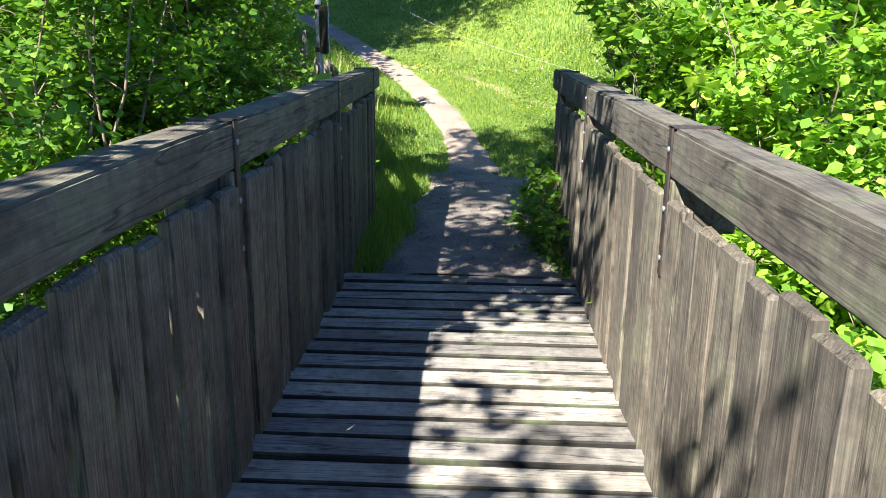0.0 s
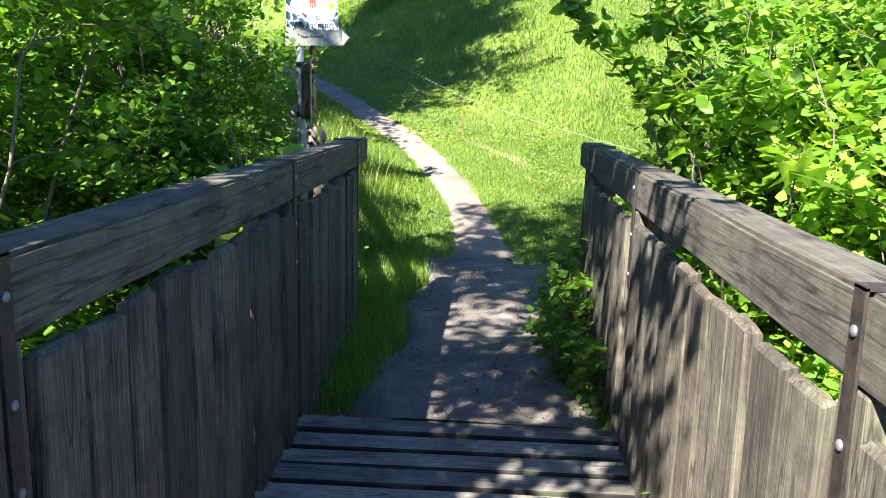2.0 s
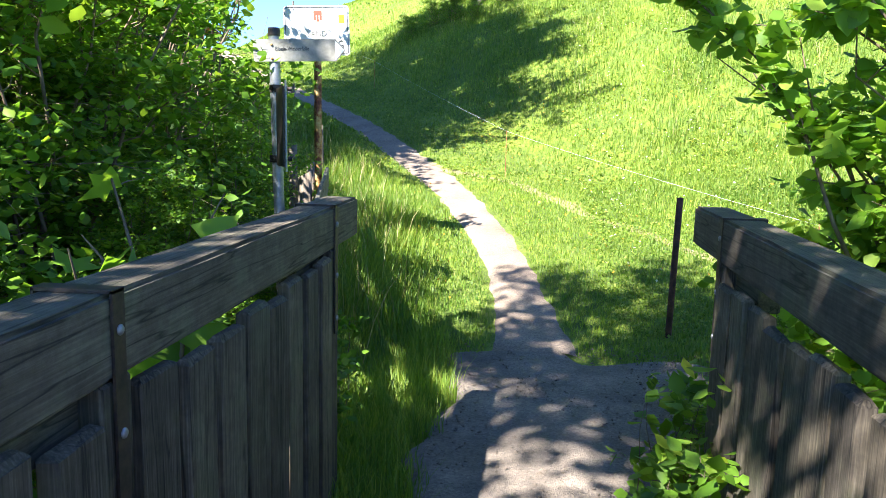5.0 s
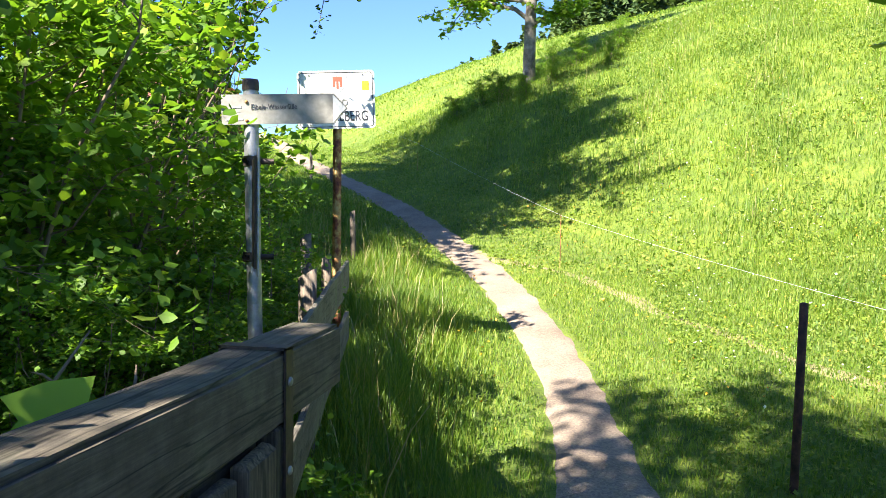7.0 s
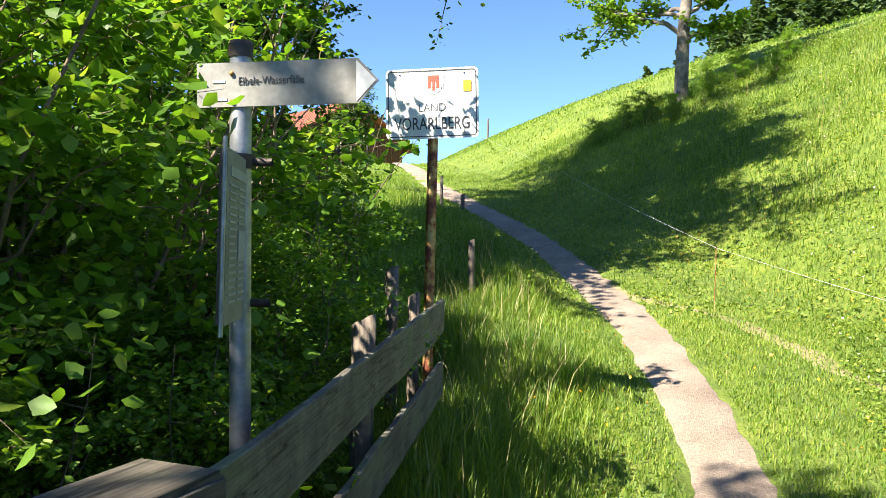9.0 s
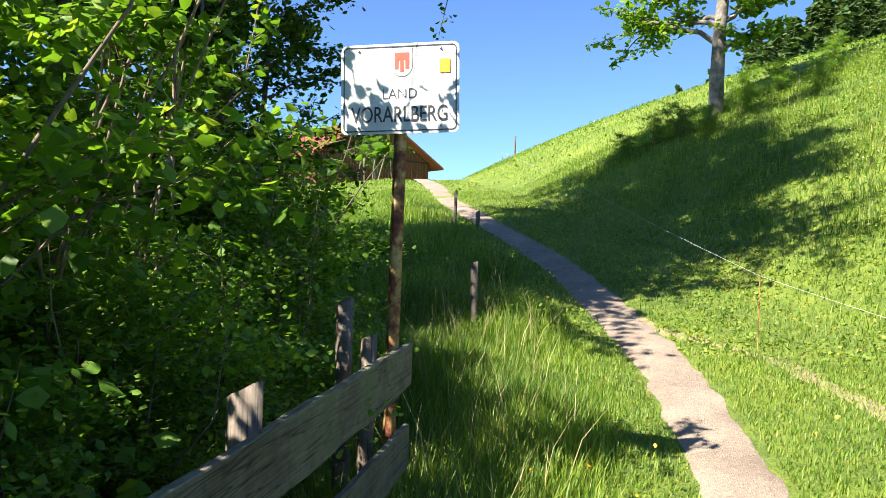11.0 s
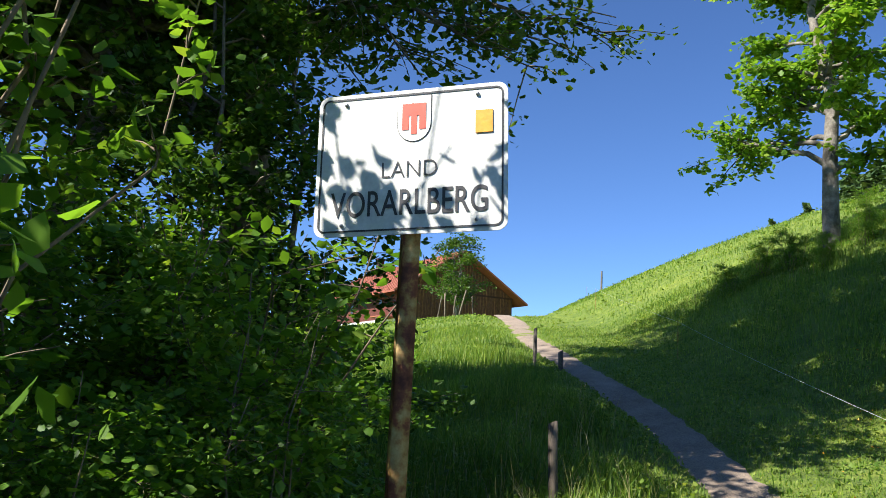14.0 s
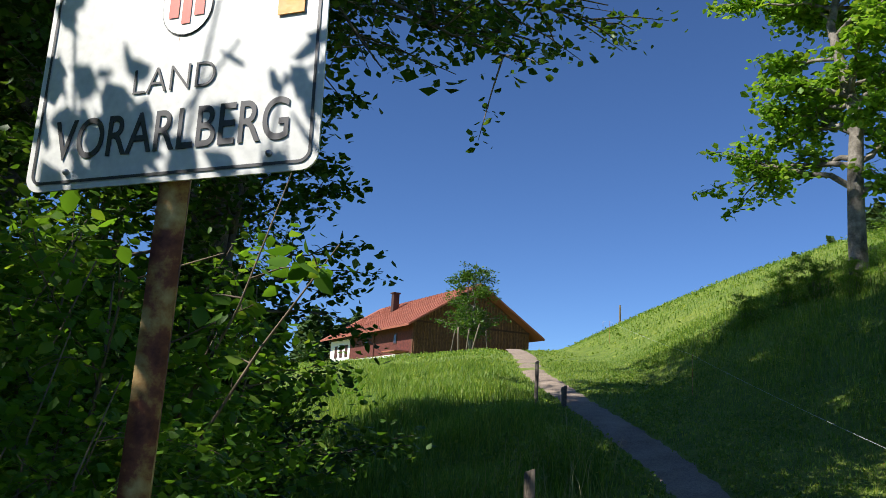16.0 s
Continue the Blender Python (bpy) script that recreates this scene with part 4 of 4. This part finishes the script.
arching("maple_sapling", 45, (1.3, 4.7, -0.6), [(1.1, 4.9, 1.25), (1.0, 4.4, 1.2), (1.2, 5.4, 1.25), (1.25, 4.1, 1.3)], 26, 0.16, LEAF_B, "maple sapling with large lobed leaves by the handrail", LOBED_SHAPE, LOBED_FACES, 3, 0.15)

# leafy weeds along the foot of the parapet
weeds = [woody("weed", 60 + k, 0.5, 0.13, 5, 8, 300, 0.06, LEAF, TWIG, base=0.006, lean=0.35, start=0.2, crown="foliage", trunk="stem", twigs=2, jitter=0.02) for k in range(2)]
rng = np.random.default_rng(8)
for k, (x, y, s) in enumerate([(0.60, 4.62, 0.75), (0.56, 4.95, 0.9), (0.58, 5.3, 1.1), (0.62, 5.65, 1.0), (0.60, 6.0, 1.15), (0.70, 6.3, 0.95), (0.78, 6.65, 0.8), (0.95, 6.5, 1.1), (0.5, 5.1, 0.6), (0.47, 5.6, 0.7), (1.2, 7.2, 0.8), (-1.05, 6.9, 0.9), (-0.95, 6.5, 0.8), (-1.2, 7.6, 0.9)]):
    plant(weeds[k % 2], x, y, float(land(x, y)) + 0.02, rng.uniform(0, 6.28), s, "leafy green weed at the foot of the parapet", "weed", "weeds along the parapet")

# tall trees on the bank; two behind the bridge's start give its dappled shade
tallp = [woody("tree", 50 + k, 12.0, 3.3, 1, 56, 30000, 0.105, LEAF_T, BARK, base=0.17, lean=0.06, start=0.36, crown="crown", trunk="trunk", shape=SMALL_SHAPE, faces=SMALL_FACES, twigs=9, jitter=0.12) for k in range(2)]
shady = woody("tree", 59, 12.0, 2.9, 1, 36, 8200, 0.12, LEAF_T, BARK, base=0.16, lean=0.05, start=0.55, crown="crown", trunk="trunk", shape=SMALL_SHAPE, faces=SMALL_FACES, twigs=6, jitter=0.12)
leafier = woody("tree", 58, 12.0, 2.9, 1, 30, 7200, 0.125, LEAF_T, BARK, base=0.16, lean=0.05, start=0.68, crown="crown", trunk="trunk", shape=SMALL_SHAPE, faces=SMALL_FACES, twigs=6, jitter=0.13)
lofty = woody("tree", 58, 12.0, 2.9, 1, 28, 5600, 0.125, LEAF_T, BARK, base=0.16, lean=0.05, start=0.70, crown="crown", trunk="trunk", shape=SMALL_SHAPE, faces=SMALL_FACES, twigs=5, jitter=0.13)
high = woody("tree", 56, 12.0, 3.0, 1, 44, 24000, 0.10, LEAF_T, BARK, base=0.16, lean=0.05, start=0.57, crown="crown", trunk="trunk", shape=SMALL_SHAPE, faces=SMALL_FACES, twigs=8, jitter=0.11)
slim = woody("tree", 57, 7.0, 1.35, 1, 34, 9000, 0.07, LEAF_T, BARK, base=0.07, lean=0.06, start=0.34, crown="crown", trunk="trunk", twigs=6, jitter=0.08)
plant(slim, -5.8, 12.9, float(land(-5.8, 12.9)) - 0.1, 1.0, 1.0, "slender young tree on the stream bank", "tree", "trees on the bank")
plant(slim, -5.25, 12.2, float(land(-5.25, 12.2)) - 0.3, 2.6, 0.9, "slender young tree on the stream bank", "tree", "trees on the bank")
plant(slim, -4.85, 12.9, float(land(-4.85, 12.9)) - 0.3, 4.1, 0.85, "slender young tree on the stream bank", "tree", "trees on the bank")
BANK = [(-5.6, 13.3, 1.22), (-7.0, 12.6, 1.35), (-7.2, 14.8, 1.08), (-8.8, 12.8, 1.2), (-9.4, 10.2, 1.0), (-11.6, 9.6, 1.0), (-6.6, 7.4, 0.8), (-13.0, 6.4, 1.0), (-3.6, -3.1, 0.77), (-2.55, 0.6, 0.8), (-2.95, 1.65, 1.0), (-7.8, 15.6, 1.55), (-8.0, 5.2, 1.0)]
for k, (x, y, s) in enumerate(BANK):
    t = plant(high if k in (0, 2, 11) else tallp[k % 2] if k < 8 or k == 12 else lofty if k == 8 else leafier if k == 10 else shady, x, y, float(land(x, y)) - 0.1, 2.5 + 0.9 * k, s, "tall broadleaf tree on the stream bank", "tree", "trees on the bank")
    if k == 0:
        # low boughs of the tree beside the sign, hanging over the meadow
        rng = np.random.default_rng(47)
        rows, carry = [], []
        for e in ((-3.8, 13.9, 4.7), (-3.3, 14.4, 4.8), (-4.3, 13.7, 4.5), (-2.9, 14.9, 5.1), (-4.0, 14.6, 5.3), (-4.5, 13.2, 4.8), (-3.5, 14.0, 5.5), (-2.7, 14.6, 4.7), (-3.2, 14.0, 4.25), (-4.0, 13.5, 4.2)):
            rr, cc = twiggy(rng, (-5.55, 13.3, 5.2), e, 0.25, 0.035, 14, 0.7)
            rows += rr
            carry += cc
        back = t.matrix_basis.inverted()
        place("bough", tubes_mesh("bough", rows), BARK, t, "", back)
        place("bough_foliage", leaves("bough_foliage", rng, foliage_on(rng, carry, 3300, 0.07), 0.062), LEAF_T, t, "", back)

# maple on the hillside
maple = woody("maple_tree", 71, 10.5, 2.3, 1, 48, 19000, 0.135, LEAF_M, BARK_P, base=0.21, lean=0.03, start=0.2, crown="crown", trunk="trunk", twigs=8, jitter=0.1)
plant(maple, -1.62, 25.4, float(land(-1.62, 25.4)) - 0.1, 0.6, 1.0, "pale-barked maple tree on the grassy hillside", "tree", "")

for k, (x, y, sc) in enumerate([(-2.3, 24.9, 0.36), (-1.0, 24.7, 0.36), (-0.3, 25.2, 0.34), (-2.9, 25.5, 0.34), (0.4, 24.2, 0.28), (-1.7, 24.1, 0.28), (-3.5, 24.9, 0.3), (0.7, 25.2, 0.32)]):
    plant(shrubs[k % 3], x, y, float(land(x, y)) - 0.1, k, sc, "low dark scrub at the foot of the maple", "shrub", "scrub under the maple")

# young tree by the barn
young = woody("young_tree", 72, 5.4, 1.7, 3, 22, 5600, 0.13, LEAF_T, BARK_P, shape=SMALL_SHAPE, faces=SMALL_FACES, base=0.10, lean=0.1, start=0.25, crown="crown", trunk="trunk", jitter=0.12)
plant(young, -23.8, 51.5, float(land(-23.8, 51.5)) - 0.1, 0.3, 1.15, "young tree with light bark beside the barn", "tree", "")


# conifers far off
def conifer(seed, height):
    rng = np.random.default_rng(seed)
    root = empty("conifer")
    place("trunk", tubes_mesh("trunk", [([(0, 0, -1), (0, 0, height * 0.97)], [height * 0.02, 0.02], 6)]), BARK, root)
    n = 1500
    h = rng.beta(1.1, 1.5, n)
    az = rng.uniform(0, 2 * math.pi, n)
    r = height * 0.19 * (1 - h) ** 0.9 * np.sqrt(rng.uniform(0.1, 1, n)) * (0.8 + 0.3 * np.sin(h * 60))
    pos = np.stack([r * np.cos(az), r * np.sin(az), height * (0.06 + 0.94 * h)], 1)
    place("crown", leaves("crown", rng, pos, height * 0.075, droop=1.3, shape=SMALL_SHAPE, faces=SMALL_FACES), CONIFER, root)
    return root


firs = [conifer(80 + k, 10.0) for k in range(3)]
rng = np.random.default_rng(9)
for k in range(120):
    x, y = rng.uniform(-10, 60), rng.uniform(98, 116)
    plant(firs[k % 3], x - 6, y, float(land(x - 6, y)) - 0.5, rng.uniform(0, 6), rng.uniform(0.55, 0.95) + 0.3 * float(smooth(-15, 1, np.float64(x - 6))), "dark conifer in the wood beyond the hill", "tree", "conifers in the far wood")
for k in range(26):
    x, y = rng.uniform(-118, -80), rng.uniform(104, 128)
    plant(firs[k % 3], x, y, float(land(x, y)) - 0.5, rng.uniform(0, 6), rng.uniform(1.1, 1.7), "dark conifer in the wood beyond the hill", "tree", "conifers in the far wood")


for k, (px, py, lx, h) in enumerate([(-21.6, 47.5, 0.5, 1.7), (-23.6, 49.8, -0.1, 1.8), (-22.8, 49.2, 0.15, 1.6), (-24.6, 50.5, 0.3, 1.7), (-22.2, 50.8, -0.2, 1.5)]):
    z = float(land(px, py))
    stake(px, py, z - 0.2, z + h, 0.045, "pale wooden stake supporting the young tree", (lx, 0), POSTWOOD, 20 + k)


# ---- grass ----
def grass(name, rng, x, y, tall, wide, mat, label):
    n = len(x)
    z = land(x, y) - 0.01
    az = rng.uniform(0, 2 * math.pi, n)
    bend = rng.uniform(0.1, 0.75, n) * tall
    dx, dy = np.cos(az), np.sin(az)
    wx_, wy_ = -dy * wide / 2, dx * wide / 2
    b = np.stack([x, y, z], 1)
    mid = b + np.stack([dx * bend * 0.35, dy * bend * 0.35, tall * 0.6], 1)
    tip = b + np.stack([dx * bend, dy * bend, tall], 1)
    side = np.stack([wx_, wy_, np.zeros(n)], 1)
    v = np.stack([b - side, b + side, mid + side * 0.75, mid - side * 0.75, tip], 1).reshape(-1, 3)
    o = (np.arange(n) * 5)[:, None, None]
    f = (np.array([(0, 1, 2), (0, 2, 3), (3, 2, 4)])[None] + o).reshape(-1, 3)
    return tagged(place(name, fast_mesh(name, v, f), mat), label, "grass", kind="stuff")


def scatter(rng, n, x0, x1, y0, y1, clear=0.3):
    x, y = rng.uniform(x0, x1, n), rng.uniform(y0, y1, n)
    d = np.abs(x - route(y))
    half = np.interp(y, [8, 8.6, 10, 13, 16, 20, 30, 70], [0.36, 0.27, 0.25, 0.28, 0.30, 0.30, 0.30, 0.36])
    keep = (d > half * (0.9 + 0.25 * rng.uniform(0, 1, n))) & ((y > 8.05 + 0.12 * np.sin(5 * x) + rng.normal(0, 0.06, n)) | (x < land_left(y) + rng.normal(0, 0.05, n)) | (x > land_right(y) + rng.normal(0, 0.05, n))) & (y > 4.5)
    return x[keep], y[keep]


def tall_of(rng, x, y):
    """Mown short beside the path, knee-high towards the fence and the slope."""
    d = x - route(y)
    left = smooth(0.5, 1.3, -d)
    right = smooth(1.6, 4.0, d)
    patch = 0.75 + 0.5 * np.sin(2.1 * x + 0.9 * y) * np.sin(1.7 * y - 0.8 * x)
    left = left * (1 - 0.65 * smooth(17, 24, y))
    return (0.05 + 0.27 * left * patch + 0.09 * right * patch) * rng.uniform(0.6, 1.25, len(x))


rng = np.random.default_rng(21)
x, y = scatter(rng, 170000, -4.5, 3.6, 4.5, 14)
grass("grass", rng, x, y, tall_of(rng, x, y), rng.uniform(0.005, 0.012, len(x)), GRASS, "fresh green meadow grass beside the path")
x, y = scatter(rng, 170000, -14, 8, 14, 28)
grass("grass", rng, x, y, tall_of(rng, x, y) * 1.1, rng.uniform(0.008, 0.016, len(x)), GRASS, "fresh green meadow grass on the slope")
x, y = scatter(rng, 120000, -44, 14, 28, 64)
grass("grass", rng, x, y, tall_of(rng, x, y) * 0.95, rng.uniform(0.011, 0.024, len(x)), GRASS, "fresh green meadow grass on the hill")

for n, x0, x1, y0, y1, size in ((26000, 0.6, 5, 8.6, 14, 0.03), (70000, -6, 9, 14, 28, 0.045), (34000, -30, 14, 28, 62, 0.08)):
    x, y = scatter(rng, n, x0, x1, y0, y1)
    clump = np.sin(1.9 * x + 1.1 * y) * np.sin(1.3 * y - 1.7 * x) + rng.normal(0, 0.5, len(x)) > -0.1
    x, y = x[clump], y[clump]
    z = land(x, y) + rng.uniform(0.2, 1.0, len(x)) * tall_of(rng, x, y) * 1.15
    tagged(place("meadow_herbs", leaves("meadow_herbs", rng, np.stack([x, y, z], 1), size, shape=SMALL_SHAPE, faces=SMALL_FACES), HERB), "broad-leaved herbs among the meadow grass", "herbs", kind="stuff")

x, y = scatter(rng, 9000, -4.5, 7, 8.2, 26)
pick = tall_of(rng, x, y) > 0.15
grass("dry_grass", rng, x[pick], y[pick], rng.uniform(0.3, 0.6, pick.sum()), np.full(pick.sum(), 0.006), STRAW, "pale seed stalks among the meadow grass")

x, y = rng.uniform(-0.80, -0.38, 5000), rng.uniform(4.5, 8.3, 5000)
x, y = np.concatenate([x, rng.uniform(0.45, 1.7, 6000)]), np.concatenate([y, rng.uniform(4.45, 8.4, 6000)])
pick = (x < land_left(y) + rng.normal(0, 0.05, len(x))) | (x > land_right(y) + rng.normal(0, 0.05, len(x)))
grass("grass", rng, x[pick], y[pick], rng.uniform(0.05, 0.22, pick.sum()), rng.uniform(0.004, 0.008, pick.sum()), GRASS, "grass tufts at the foot of the parapets")

x, y = scatter(rng, 900, -1.5, 6, 9, 20)
heads = np.stack([x, y, land(x, y) + rng.uniform(0.08, 0.3, len(x))], 1)
tagged(place("meadow_flowers", leaves("meadow_flowers", rng, heads, 0.022, shape=SMALL_SHAPE, faces=SMALL_FACES), YELLOW), "small yellow flowers scattered in the meadow", "flowers", kind="stuff")

x, y = scatter(rng, 2600, 0.6, 9, 9.5, 27)
heads = np.stack([x, y, land(x, y) + rng.uniform(0.10, 0.26, len(x))], 1)
PETAL = leafy("white_petals", (0.55, 0.56, 0.48), (0.68, 0.68, 0.6), (0.75, 0.74, 0.68), 0.6, 0.3)
tagged(place("meadow_flowers", leaves("meadow_flowers", rng, heads, 0.026, shape=SMALL_SHAPE, faces=SMALL_FACES), PETAL), "small white flowers scattered over the slope", "flowers", kind="stuff")

# loose stones on the gravel
n = 2600
x, y = rng.uniform(-0.5, 1.3, n), rng.uniform(4.45, 8.5, n)
pick = (x > land_left(y)) & (x < land_right(y))
x, y = x[pick], y[pick]
n = len(x)
r = rng.uniform(0.003, 0.010, n)[:, None, None] * (1 + 0.35 * rng.normal(0, 1, (n, 6, 1)))
octa = np.array([(1, 0, 0), (0, 1, 0), (-1, 0, 0), (0, -1, 0), (0, 0, 0.7), (0, 0, -0.7)], float)
v = np.stack([x, y, np.full(n, 0.016)], 1)[:, None] + r * octa[None]
f = np.array([(0, 1, 4), (1, 2, 4), (2, 3, 4), (3, 0, 4), (1, 0, 5), (2, 1, 5), (3, 2, 5), (0, 3, 5)])[None] + (np.arange(n) * 6)[:, None, None]
tagged(place("loose_gravel", fast_mesh("loose_gravel", v.reshape(-1, 3), f.reshape(-1, 3)), GRAVEL), "loose grey stones on the landing", "gravel", kind="stuff")

# ---- bridge boards and planks ----
rng = np.random.default_rng(12)
variants = [board_mesh(0.157, 1.06, 0.042, s) for s in range(7)]
for side, xin in ((-1, -0.757), (1, 0.707)):
    for y0, y1 in zip((-2.62,) + STRAPS, STRAPS):
        a, b = y0 + 0.065, y1 - 0.065
        n = round((b - a) / 0.187)
        for k in range(n):
            y = a + (b - a) * (k + 0.5) / n + rng.uniform(-0.006, 0.006)
            top = (1.0 if side < 0 else 0.978) + rng.uniform(-0.018, 0.018)
            m = Matrix.Translation((xin + rng.uniform(-0.009, 0.009), y, top - 1.06)) @ Euler((radians(rng.uniform(-0.5, 0.5)), 0, radians(rng.uniform(-3, 3)))).to_matrix().to_4x4() @ Matrix.Diagonal((1, rng.uniform(0.93, 1.04), 1, 1))
            place("board", variants[rng.integers(7)], WOOD_Z, bridge, "", m)
planks = [slab(1.50, 0.136, 0.05, 0.006, 0.0025, s) for s in range(5)]
for me in planks:
    me.materials.append(WOOD_X)
    me.materials.append(GAP_SHADE)
    # faces towards the gaps take the painted shade
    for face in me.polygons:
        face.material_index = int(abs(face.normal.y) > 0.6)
y, k = 4.325, 0
while y > -2.6:
    m = Matrix.Translation((-0.025 + rng.uniform(-0.008, 0.008), y, -0.025 + rng.uniform(-0.004, 0.002))) @ Euler((0, radians(rng.uniform(-0.2, 0.2)), radians(rng.uniform(-0.4, 0.4)))).to_matrix().to_4x4()
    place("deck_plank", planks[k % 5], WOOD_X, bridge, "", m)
    y, k = y - 0.163, k + 1
